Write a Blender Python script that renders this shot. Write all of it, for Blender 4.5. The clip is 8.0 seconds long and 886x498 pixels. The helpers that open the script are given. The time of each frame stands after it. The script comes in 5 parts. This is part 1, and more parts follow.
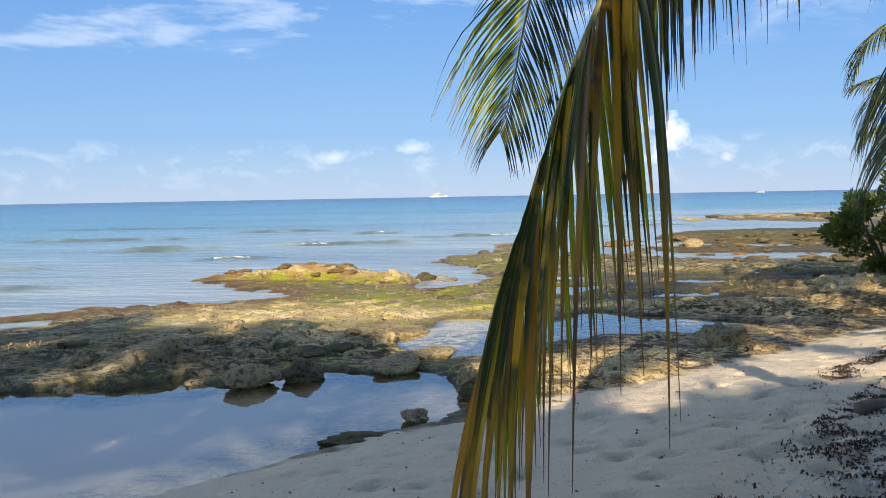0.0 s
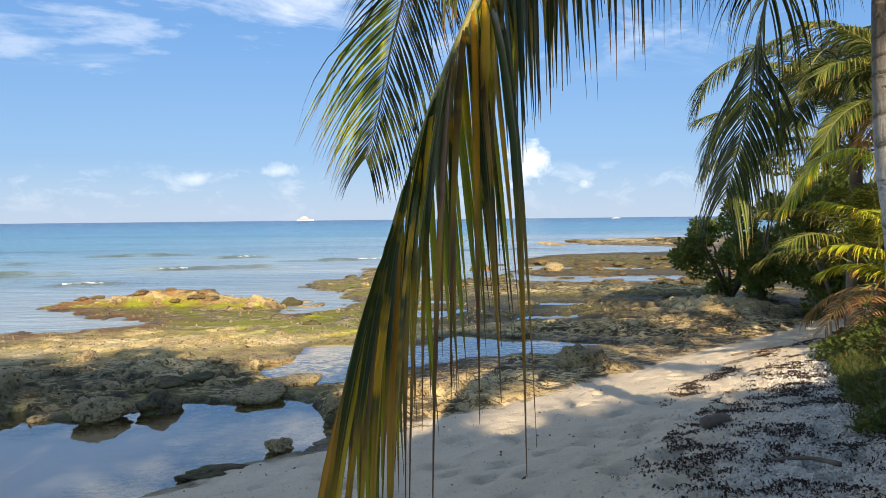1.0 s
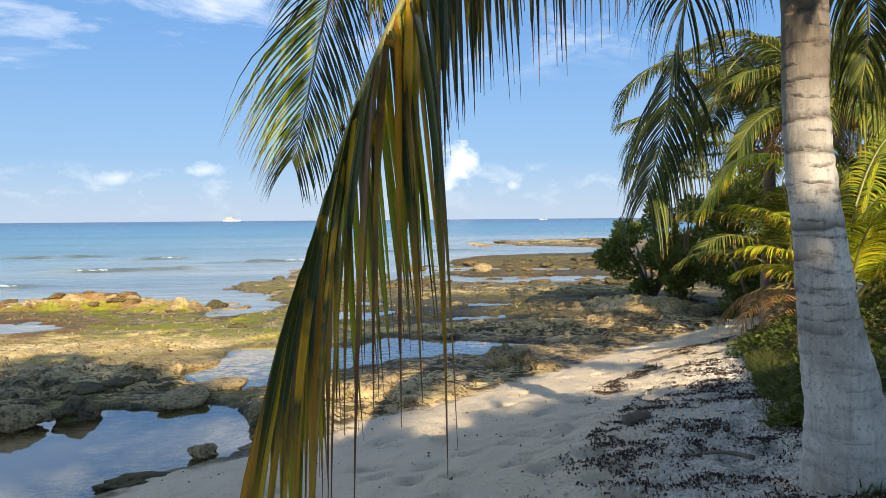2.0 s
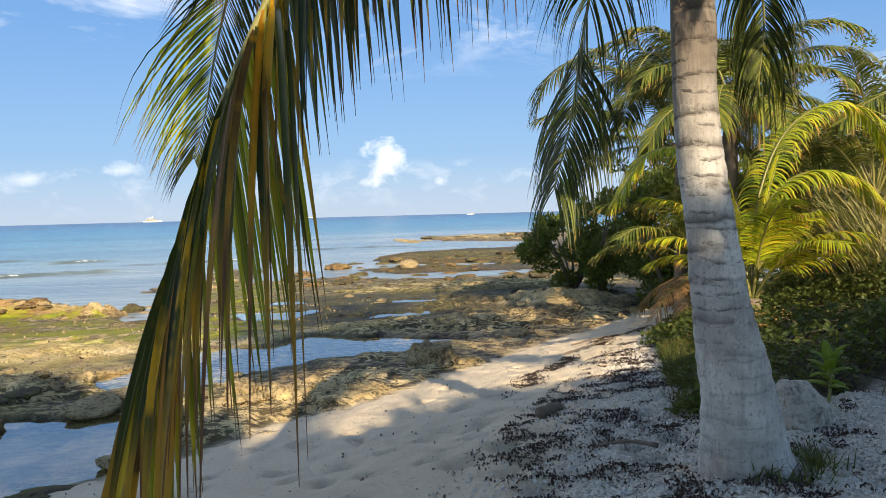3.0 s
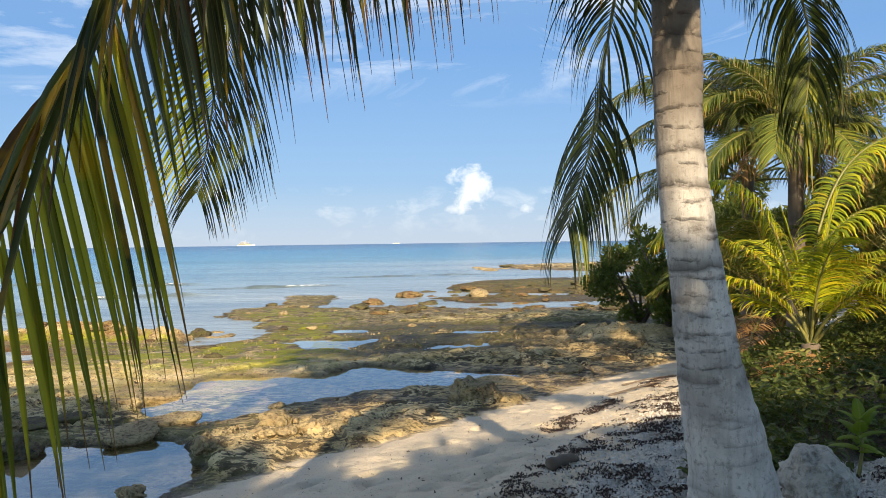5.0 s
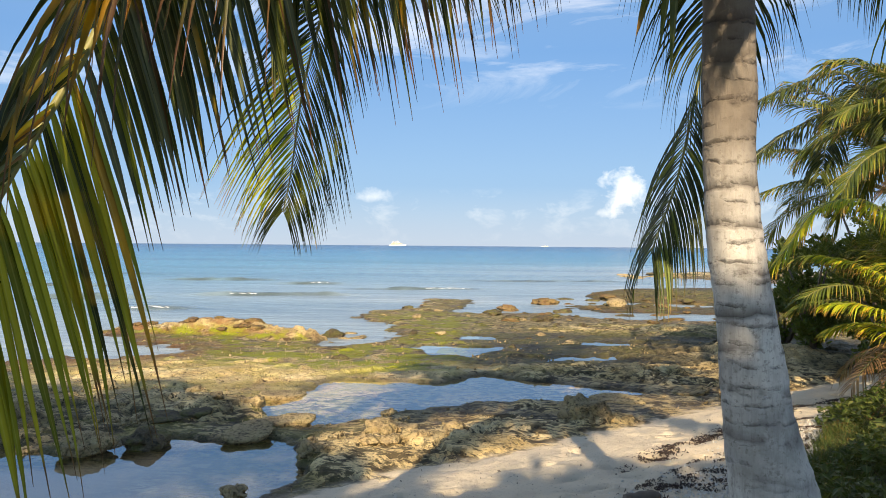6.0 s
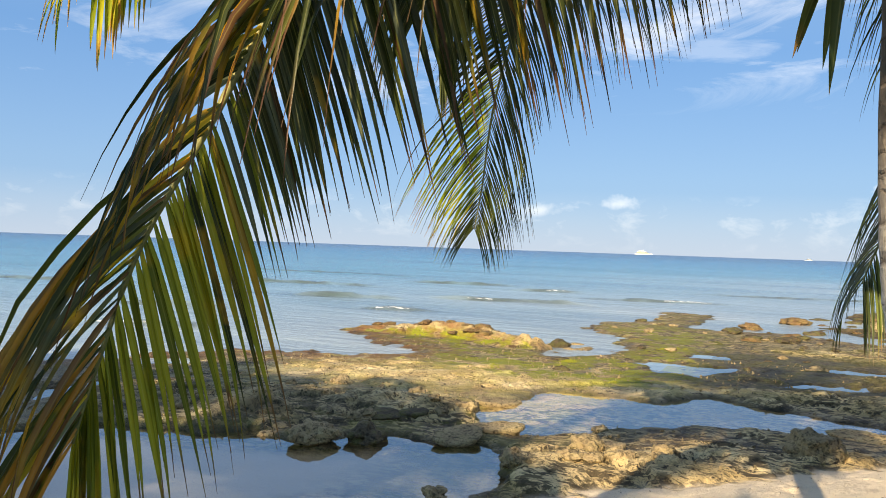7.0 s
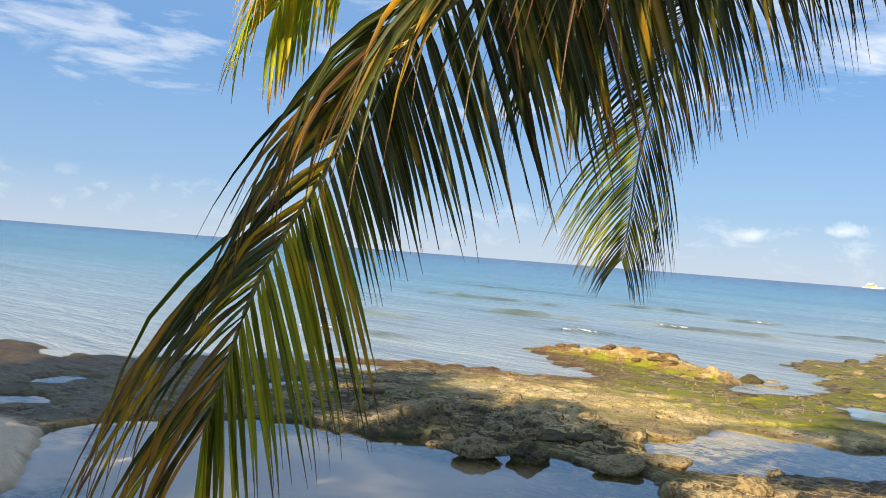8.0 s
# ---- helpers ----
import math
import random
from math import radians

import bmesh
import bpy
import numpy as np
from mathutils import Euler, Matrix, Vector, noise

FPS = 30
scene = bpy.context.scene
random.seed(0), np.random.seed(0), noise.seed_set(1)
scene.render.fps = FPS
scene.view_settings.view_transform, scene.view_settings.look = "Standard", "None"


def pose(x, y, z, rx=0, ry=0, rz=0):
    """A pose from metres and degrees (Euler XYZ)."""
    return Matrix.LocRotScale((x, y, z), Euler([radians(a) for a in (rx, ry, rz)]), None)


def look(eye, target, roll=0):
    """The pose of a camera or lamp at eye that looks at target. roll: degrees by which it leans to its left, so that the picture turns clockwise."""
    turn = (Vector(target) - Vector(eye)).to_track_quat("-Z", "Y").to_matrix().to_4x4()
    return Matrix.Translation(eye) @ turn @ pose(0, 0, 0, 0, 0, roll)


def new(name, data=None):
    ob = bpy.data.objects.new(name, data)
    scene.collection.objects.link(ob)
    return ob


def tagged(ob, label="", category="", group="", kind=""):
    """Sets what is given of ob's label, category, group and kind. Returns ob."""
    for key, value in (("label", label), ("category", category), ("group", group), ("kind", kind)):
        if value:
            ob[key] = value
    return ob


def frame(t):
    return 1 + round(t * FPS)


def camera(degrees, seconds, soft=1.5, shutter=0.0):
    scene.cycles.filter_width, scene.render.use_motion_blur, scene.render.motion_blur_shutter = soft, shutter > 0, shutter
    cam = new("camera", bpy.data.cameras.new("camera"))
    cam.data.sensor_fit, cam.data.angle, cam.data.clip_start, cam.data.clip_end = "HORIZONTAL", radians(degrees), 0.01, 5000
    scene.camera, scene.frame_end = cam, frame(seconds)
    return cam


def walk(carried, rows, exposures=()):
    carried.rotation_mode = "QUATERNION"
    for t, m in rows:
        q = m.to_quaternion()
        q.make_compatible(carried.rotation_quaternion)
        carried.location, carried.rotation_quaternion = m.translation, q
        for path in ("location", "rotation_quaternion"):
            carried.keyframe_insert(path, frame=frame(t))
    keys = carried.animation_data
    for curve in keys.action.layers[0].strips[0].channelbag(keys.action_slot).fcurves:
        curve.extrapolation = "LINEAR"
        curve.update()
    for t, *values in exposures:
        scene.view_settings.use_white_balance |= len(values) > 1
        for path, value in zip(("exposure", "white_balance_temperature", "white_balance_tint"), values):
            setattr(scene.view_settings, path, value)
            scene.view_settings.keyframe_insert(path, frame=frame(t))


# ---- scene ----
cam = camera(57.5, 8.0, soft=0.8)
PATH = [
    (0, (0.837, 0.545, 2.576), (0.518, 2.516, 2.446), -1.0),
    (0.5, (0.855, 0.543, 2.585), (0.747, 2.538, 2.494), -0.8),
    (1, (0.852, 0.548, 2.587), (0.859, 2.546, 2.512), -0.6),
    (1.5, (0.847, 0.538, 2.589), (0.943, 2.534, 2.518), -0.4),
    (3, (1.028, 0.561, 2.601), (1.384, 2.527, 2.514), -1.5),
    (3.5, (1.172, 0.575, 2.61), (1.595, 2.529, 2.544), -2.2),
    (4, (1.349, 0.601, 2.646), (1.774, 2.555, 2.599), -2.4),
    (4.5, (1.476, 0.651, 2.648), (1.834, 2.618, 2.592), -1.8),
    (5, (1.72, 0.761, 2.673), (1.869, 2.755, 2.657), -0.8),
    (5.2, (1.825, 0.78, 2.7), (1.872, 2.779, 2.7), -0.4),
    (6.3, (2.468, 0.848, 2.852), (2.115, 2.817, 2.837), 0.8),
    (6.5, (2.57, 0.839, 2.853), (2.091, 2.781, 2.842), 1.1),
    (7, (2.769, 0.881, 2.935), (1.974, 2.717, 2.93), 2.0),
    (7.5, (2.971, 0.895, 2.992), (1.93, 2.603, 3.006), 3.5),
    (8, (3.328, 0.805, 3.04), (2.108, 2.389, 3.052), 4.5),
]
EXPOSURES = [(0, 0.75, 6650, 9), (0.8, 0.77, 6900, 9), (2.5, 0.80, 7000, 9), (5, 0.80, 7250, 9), (8, 0.82, 7400, 9)]
walk(cam, [(t, look(e, g, r)) for t, e, g, r in PATH], EXPOSURES)

# ---- world, sun, exposure ----
SUN_AZ = Vector((0.03, -1.0))
SUN_EL = 24.0
world = bpy.data.worlds.new("sky")
scene.world = world
world.use_nodes = True
wn = world.node_tree
sky = wn.nodes.new("ShaderNodeTexSky")
sky.sky_type = 'NISHITA'
sky.sun_disc = False
sky.sun_elevation = radians(SUN_EL)
sky.sun_rotation = math.atan2(SUN_AZ.x, SUN_AZ.y)
sky.altitude = 0
sky.air_density = 1.0
sky.dust_density = 0.05
sky.ozone_density = 4.0
wn.links.new(sky.outputs[0], wn.nodes["Background"].inputs["Color"])
wn.nodes["Background"].inputs["Strength"].default_value = 0.120
sun_data = bpy.data.lights.new("sun", 'SUN')
sun_data.energy = 4.7
sun_data.angle = radians(0.55)
sun_data.color = (1.0, 0.84, 0.62)
sun_lamp = new("sun", sun_data)
_sd = Vector((SUN_AZ.x, SUN_AZ.y, math.tan(radians(SUN_EL)) * SUN_AZ.length)).normalized()
sun_lamp.matrix_world = look(_sd * 60, (0, 0, 0))
scene.view_settings.exposure = 0.0


# ---- vector noise ----
def _hash(ix, iy, seed):
    n = (ix.astype(np.int64) * 374761393 + iy.astype(np.int64) * 668265263 + seed * 974711) & 0xFFFFFFFF
    n = ((n ^ (n >> 13)) * 1274126177) & 0xFFFFFFFF
    n = (n ^ (n >> 16)) & 0xFFFFFFFF
    return n / 4294967295.0


def vnoise(x, y, seed=0):
    ix, iy = np.floor(x), np.floor(y)
    fx, fy = x - ix, y - iy
    ux, uy = fx * fx * fx * (fx * (fx * 6 - 15) + 10), fy * fy * fy * (fy * (fy * 6 - 15) + 10)
    def g(dx, dy):
        a = _hash(ix + dx, iy + dy, seed) * 2 * np.pi
        return np.cos(a) * (fx - dx) + np.sin(a) * (fy - dy)
    a = g(0, 0) + (g(1, 0) - g(0, 0)) * ux
    b = g(0, 1) + (g(1, 1) - g(0, 1)) * ux
    return (a + (b - a) * uy) * 1.5


def fbm(x, y, octaves=4, seed=0, gain=0.5):
    s, amp = 0.0, 1.0
    for o in range(octaves):
        s = s + amp * vnoise(x, y, seed + o * 17)
        x, y, amp = x * 2.03 + 11.3, y * 2.03 - 7.1, amp * gain
    return s


def worley(x, y, seed=0):
    """Distances to the nearest and second nearest cell point, and a value of the cell."""
    ix, iy = np.floor(x), np.floor(y)
    d1 = np.full(np.shape(x), 9.0)
    d2 = np.full(np.shape(x), 9.0)
    val = np.zeros(np.shape(x))
    for dx in (-1, 0, 1):
        for dy in (-1, 0, 1):
            px = ix + dx + _hash(ix + dx, iy + dy, seed)
            py = iy + dy + _hash(ix + dx, iy + dy, seed + 5)
            d = np.hypot(px - x, py - y)
            near = d < d1
            d2 = np.where(near, d1, np.minimum(d2, d))
            val = np.where(near, _hash(ix + dx, iy + dy, seed + 9), val)
            d1 = np.where(near, d, d1)
    return d1, d2, val


def sdf(poly, x, y):
    """Signed distance to a closed outline in plan, positive inside."""
    d = np.full(np.shape(x), 1e9)
    inside = np.zeros(np.shape(x), bool)
    n = len(poly)
    for i in range(n):
        ax, ay = poly[i]
        bx, by = poly[(i + 1) % n]
        ex, ey = bx - ax, by - ay
        h = np.clip(((x - ax) * ex + (y - ay) * ey) / (ex * ex + ey * ey), 0, 1)
        d = np.minimum(d, np.hypot(x - ax - h * ex, y - ay - h * ey))
        if ay != by:
            cross = ((ay > y) != (by > y)) & (x < (bx - ax) * (y - ay) / (by - ay) + ax)
            inside ^= cross
    return np.where(inside, d, -d)


def smooth(a, b, x):
    h = np.clip((x - a) / (b - a), 0, 1)
    return h * h * (3 - 2 * h)


# ---- the plan ----
# the waterline: near bank, outer ridge, reef flat, spits, far shore and the land behind
BANK_EDGE = [(-400, -60), (-60, 2), (-28, 8), (-18.0, 10.3), (-16.7, 11.0), (-15.0, 10.4), (-14.2, 12.7), (-12.4, 15.4), (-12.2, 17.1), (-11.1, 17.7)]
RIDGE_EDGE = [(-11.1, 19.0), (-9.6, 18.8), (-9.2, 19.7), (-8.0, 19.8), (-6.8, 20.6), (-6.9, 21.2), (-8.9, 22.1), (-9.7, 23.0), (-11.3, 24.8),
              (-11.0, 26.6), (-8.5, 26.3), (-6.6, 26.2), (-4.5, 25.0), (-3.4, 24.3), (-3.4, 23.3)]
FLAT_EDGE = [(-2.9, 22.8), (-2.3, 24.2), (-2.1, 25.6), (-2.4, 27.4), (-3.0, 29.4), (-3.9, 29.6), (-4.5, 31.5), (-4.9, 34.5), (-3.9, 35.4),
             (-2.8, 37.0), (-3.3, 43.0), (-1.7, 43.4), (-0.2, 41.2), (-0.6, 38.2), (-0.8, 34.3)]
SPIT_EDGE = [(0.8, 34.6), (3.2, 35.4), (4.5, 33.7), (6.6, 32.3), (8.1, 32.7), (12.0, 33.2), (12.5, 34.6), (9.2, 36.0), (5.6, 35.4), (3.9, 38.2),
             (4.2, 39.6), (8.6, 39.4), (11.0, 39.8), (11.0, 41.2), (8.1, 41.9)]
FAR_EDGE = [(5.6, 44.0), (5.4, 48.0), (8.4, 56.0), (13.0, 58.0), (20.0, 60.0), (22.0, 66.0), (18.0, 72.0), (14.5, 77.0), (14.0, 91.0), (22.0, 97.0),
            (60, 112), (420, 215), (420, -400), (-400, -400)]
LAND = BANK_EDGE + RIDGE_EDGE + FLAT_EDGE + SPIT_EDGE + FAR_EDGE
POOL_NEAR = [(-2.9, 6.8), (-2.35, 7.7), (-1.6, 8.8), (-0.83, 9.63), (-0.42, 10.4), (-0.72, 11.1), (-0.95, 11.85), (-1.5, 11.95), (-2.0, 11.7),
             (-2.95, 12.0), (-3.4, 11.2), (-3.9, 10.9), (-4.8, 11.2), (-5.3, 10.5), (-6.4, 10.45), (-7.4, 9.75), (-8.0, 8.6), (-8.35, 7.3), (-8.0, 6.6),
             (-7.1, 6.15), (-6.2, 5.5), (-5.3, 4.9), (-4.3, 4.9), (-3.9, 5.4)]
POOL_FAR = [(-2.55, 14.3), (-1.8, 13.3), (-1.15, 13.15), (-0.2, 13.65), (0.05, 14.4), (1.3, 15.45), (3.25, 15.75), (4.45, 16.7), (3.3, 17.4),
            (1.2, 18.4), (0.65, 17.25), (-1.7, 17.2), (-1.85, 16.0), (-2.4, 14.9)]
FLAT_PONDS = [[(-1.1, 22.8), (-0.3, 23.2), (0.6, 22.9), (1.4, 23.0), (1.2, 22.2), (0.6, 21.0), (-0.2, 21.4), (-0.5, 22.2)],
              [(0.2, 24.8), (0.4, 25.6), (1.2, 25.5), (1.1, 24.8)],
              [(2.8, 20.7), (3.6, 20.8), (4.6, 21.2), (4.3, 21.7), (3.2, 21.5)],
              [(3.5, 24.1), (3.8, 24.8), (5.5, 24.5), (5.4, 23.8)],
              [(4.5, 21.9), (4.7, 22.5), (6.7, 22.4), (6.6, 21.5), (5.5, 21.6)]]
PUDDLES = [[(-12.3, 8.2), (-11.6, 8.6), (-11.9, 9.5), (-12.4, 9.2)],
           [(-10.4, 6.9), (-11.1, 7.3), (-10.7, 8.0), (-10.1, 7.7)],
           [(-9.3, 11.1), (-9.1, 12.7), (-9.9, 13.2), (-10.2, 11.8)],
           [(-10.9, 15.0), (-11.4, 16.0), (-10.4, 16.6), (-9.9, 15.8)]]
GRASS = [(3.85, 6.5), (4.6, 8.1), (5.4, 9.9), (5.95, 11.6), (7.2, 14.0), (10.0, 17.2), (20, 28), (60, 40), (60, 4.5), (9.0, 5.7), (6.0, 5.7), (4.9, 5.75), (4.35, 6.1)]
# slabs lying in sun, whose rock colour is kept paler
SUN_PALE = [(-8.5, 15.0), (-3.0, 14.2), (0.8, 17.2), (3.0, 18.6), (2.5, 20.5), (-2.5, 21.5), (-6.5, 20.3), (-9.0, 19.0)]
RIDGE = [(-10.5, 25.3), (-3.5, 23.4), (-2.8, 24.4), (-9.0, 26.4)]
# rock swells in plan: centre, half widths, height
SWELLS = [(-5.6, 12.0, 1.0, 0.8, 0.26), (-4.9, 13.6, 1.7, 0.8, 0.16), (-2.9, 14.0, 1.5, 0.8, 0.12), (-8.2, 12.2, 1.3, 1.0, 0.10), (1.0, 11.7, 1.3, 0.7, 0.20), (2.3, 12.9, 0.9, 0.5, 0.10), (3.5, 13.5, 0.6, 0.45, 0.20),
          (-0.3, 10.9, 0.6, 0.8, 0.14), (0.5, 18.0, 2.4, 0.5, 0.06), (3.6, 19.2, 1.8, 0.5, 0.12), (5.4, 18.4, 1.6, 0.7, 0.18), (-7.2, 25.3, 2.6, 0.55, 0.40), (-4.2, 24.2, 1.2, 0.5, 0.28),
          (7.9, 21.6, 2.2, 2.0, 0.34), (-4.8, 17.4, 2.5, 1.2, 0.06), (7.2, 28.0, 3.4, 1.6, 0.12), (7.0, 38.0, 2.0, 1.0, 0.10), (11.0, 47.5, 5.0, 4.6, 0.22), (20.0, 84.0, 9.0, 4.0, 0.22)]


def shore(x, y):
    return 0.71 * x - 0.70 * y


def ground(x, y):
    """Height of the ground in plan, and how far it is sand, grass, weed strip and land."""
    x, y = np.asarray(x, float), np.asarray(y, float)
    near = np.clip(1.2 - np.hypot(x, y - 12) / 90, 0, 1)
    wob = fbm(x * 0.9, y * 0.9, 3, 3) * 0.35
    land = sdf(LAND, x + fbm(x * 0.7, y * 0.7, 4, 21) * 0.40, y + fbm(x * 0.7, y * 0.7, 4, 33) * 0.40)
    land = land + 0.32 * near * fbm(x * 1.6, y * 1.6, 4, 25)
    # sand face
    s = shore(x, y) + 0.15 * fbm(x * 0.25, y * 0.25, 2, 8)
    zs = np.interp(s, [-40, -10, -8, -7.1, -5.6, -2.9, -0.8, 0, 1.8, 5, 10, 40, 300], [-3, -0.5, -0.12, 0.0, 0.32, 0.80, 1.10, 1.17, 1.38, 1.6, 1.8, 2.6, 4])
    zs = np.maximum(zs, -0.4 + 0.56 * np.exp(-((x + 7.8) / 3.0) ** 4 - ((y - 5.0) / 2.6) ** 4))
    zs = zs + near * (0.025 * fbm(x * 1.3, y * 1.3, 3, 40) + 0.026 * fbm(x * 4.0, y * 4.0, 3, 41))
    # footprints and scuffs in the dry sand
    f1, f2, fv = worley(x * 2.1, y * 2.1, 77)
    zs = zs - near * 0.075 * np.where(fv > 0.40, smooth(0.32, 0.12, f1), 0) * smooth(0.1, 0.4, zs)
    # reef rock
    zr = 0.058 + 0 * x
    for cx, cy, ax, ay, h in SWELLS:
        zr = zr + h * np.exp(-((x - cx) / ax) ** 2 - ((y - cy) / ay) ** 2)
    # broad plates parted by open cracks
    w1, w2, wv = worley(x * 0.55 + wob, y * 0.8 + wob, 5)
    crack = smooth(0.07, 0.0, w2 - w1)
    v1, v2, vv = worley(x * 2.7 + wob * 2, y * 2.7, 15)
    rough = np.clip(0.24 + (zr - 0.058) * 3.6, 0.24, 1.1)
    zr = zr + rough * (0.10 * (wv - 0.5) - 0.14 * crack + 0.045 * fbm(x * 1.3, y * 1.3, 5, 50, 0.5) + 0.05 * (vv - 0.5) * smooth(0.0, 0.16, v2 - v1))
    # ledges
    tt = zr / 0.085 + 0.5 * fbm(x * 0.7, y * 0.7, 3, 57)
    fl = np.floor(tt)
    ledge = (fl + smooth(0.0, 0.22, tt - fl)) * 0.085
    zr = zr * 0.35 + 0.65 * (ledge - 0.02)
    zr = zr + rough * near * (0.022 * fbm(x * 6.5, y * 6.5, 3, 58, 0.6) + 0.035 * np.abs(fbm(x * 2.3, y * 2.3, 3, 59)))
    # solution pits, large and small
    p1, p2, pv = worley(x * 1.5, y * 1.5, 61)
    zr = zr - rough * 0.12 * np.where(pv > 0.66, smooth(0.34, 0.14, p1 + 0.1 * wob), 0)
    q1, q2, qv = worley(x * 4.3 + wob, y * 4.3, 67)
    zr = zr - np.clip(rough, 0.4, 1) * near * 0.085 * np.where(qv > 0.55, smooth(0.42, 0.16, q1), 0) * smooth(-0.15, 0.25, fbm(x * 0.6, y * 0.6, 3, 68))
    edge = smooth(-0.35, 0.55, land)
    zr = zr * edge + (1 - edge) * np.clip(-0.22 + land * 0.09, -3.5, 0.02)
    for poly in FLAT_PONDS + PUDDLES:
        zr = zr - (zr + 0.10) * smooth(-0.22, 0.15, sdf(poly, x + wob * 0.5, y + wob * 0.5) + 0.10 * fbm(x * 2.6, y * 2.6, 3, 71))
    z = np.maximum(zs, zr)
    sand = smooth(-0.05, 0.05, zs - zr)
    # basins
    for poly, deep in ((POOL_NEAR, 0.20), (POOL_FAR, 0.16)):
        d = sdf(poly, x + wob * 0.35, y + wob * 0.35) + 0.10 * fbm(x * 2.6, y * 2.6, 3, 70)
        m = smooth(-0.30, 0.22, d)
        sand = np.maximum(sand, (smooth(-0.8, -3.2, x) if deep > 0.18 else 0.0) * smooth(0.3, 1.0, d))
        floor_z = -deep + 0.03 * fbm(x * 0.8, y * 0.8, 3, 90)
        z = z * (1 - m) + np.minimum(floor_z, z) * m
    grass = sdf(GRASS, x + wob, y + wob)
    z = z + 0.28 * smooth(0.0, 2.6, grass) + 0.05 * smooth(0, 0.5, grass) * fbm(x * 1.1, y * 1.1, 3, 95)
    strip = shore(x, y) + 2.29 + 0.30 * (y - 5.71) + 0.5 * wob
    return z, sand, grass, strip, land


def ground_z(x, y):
    return float(ground(np.array([x]), np.array([y]))[0][0])


# ---- material helpers ----
class Nodes:
    def __init__(self, name):
        self.m = bpy.data.materials.new(name)
        self.m.use_nodes = True
        self.t = self.m.node_tree
        self.b = self.t.nodes["Principled BSDF"]

    def add(self, kind, **inputs):
        n = self.t.nodes.new("ShaderNode" + kind)
        for k, v in inputs.items():
            self.put(n.inputs[k.replace("_", " ")], v)
        return n

    def put(self, socket, v):
        if isinstance(v, bpy.types.NodeSocket):
            self.t.links.new(v, socket)
        elif isinstance(v, (tuple, list)) and len(v) == 3 and socket.type == 'RGBA':
            socket.default_value = (*v, 1)
        else:
            socket.default_value = v

    def coord(self, scale=(1, 1, 1), space="Object"):
        c = self.add("TexCoord")
        mp = self.add("Mapping", Vector=c.outputs[space])
        mp.inputs["Scale"].default_value = scale
        return mp.outputs[0]

    def world(self, scale=(1, 1, 1)):
        g = self.add("NewGeometry")
        mp = self.add("Mapping", Vector=g.outputs["Position"])
        mp.inputs["Scale"].default_value = scale
        return mp.outputs[0]

    def noise(self, vec, scale, detail=4, rough=0.55, dist=0.0):
        n = self.add("TexNoise", Vector=vec, Scale=scale, Detail=detail, Roughness=rough, Distortion=dist)
        return n.outputs["Fac"]

    def voronoi(self, vec, scale, feature='F1'):
        n = self.add("TexVoronoi", Vector=vec, Scale=scale)
        n.feature = feature
        return n.outputs["Distance"]

    def ramp(self, fac, *stops):
        n = self.add("ValToRGB", Fac=fac)
        e = n.color_ramp.elements
        while len(e) < len(stops):
            e.new(0.5)
        for el, (p, c) in zip(e, stops):
            el.position = p
            el.color = (*c, 1) if isinstance(c, tuple) else (c, c, c, 1)
        return n.outputs["Color"]

    def mix(self, fac, a, b, mode='MIX'):
        n = self.t.nodes.new("ShaderNodeMix")
        n.data_type, n.blend_type = 'RGBA', mode
        self.put(n.inputs[0], fac)
        self.put(n.inputs[6], a)
        self.put(n.inputs[7], b)
        return n.outputs[2]

    def math(self, op, a, b=0.0, clamp=False):
        n = self.t.nodes.new("ShaderNodeMath")
        n.operation, n.use_clamp = op, clamp
        self.put(n.inputs[0], a)
        self.put(n.inputs[1], b)
        return n.outputs[0]

    def attr(self, name):
        n = self.add("Attribute")
        n.attribute_name = name
        return n.outputs["Fac"]

    def bump(self, height, strength=0.5, distance=0.02, normal=None):
        n = self.add("Bump", Height=height, Strength=strength, Distance=distance)
        if normal is not None:
            self.put(n.inputs["Normal"], normal)
        return n.outputs[0]

    def done(self, **inputs):
        for k, v in inputs.items():
            self.put(self.b.inputs[k.replace("_", " ")], v)
        return self.m


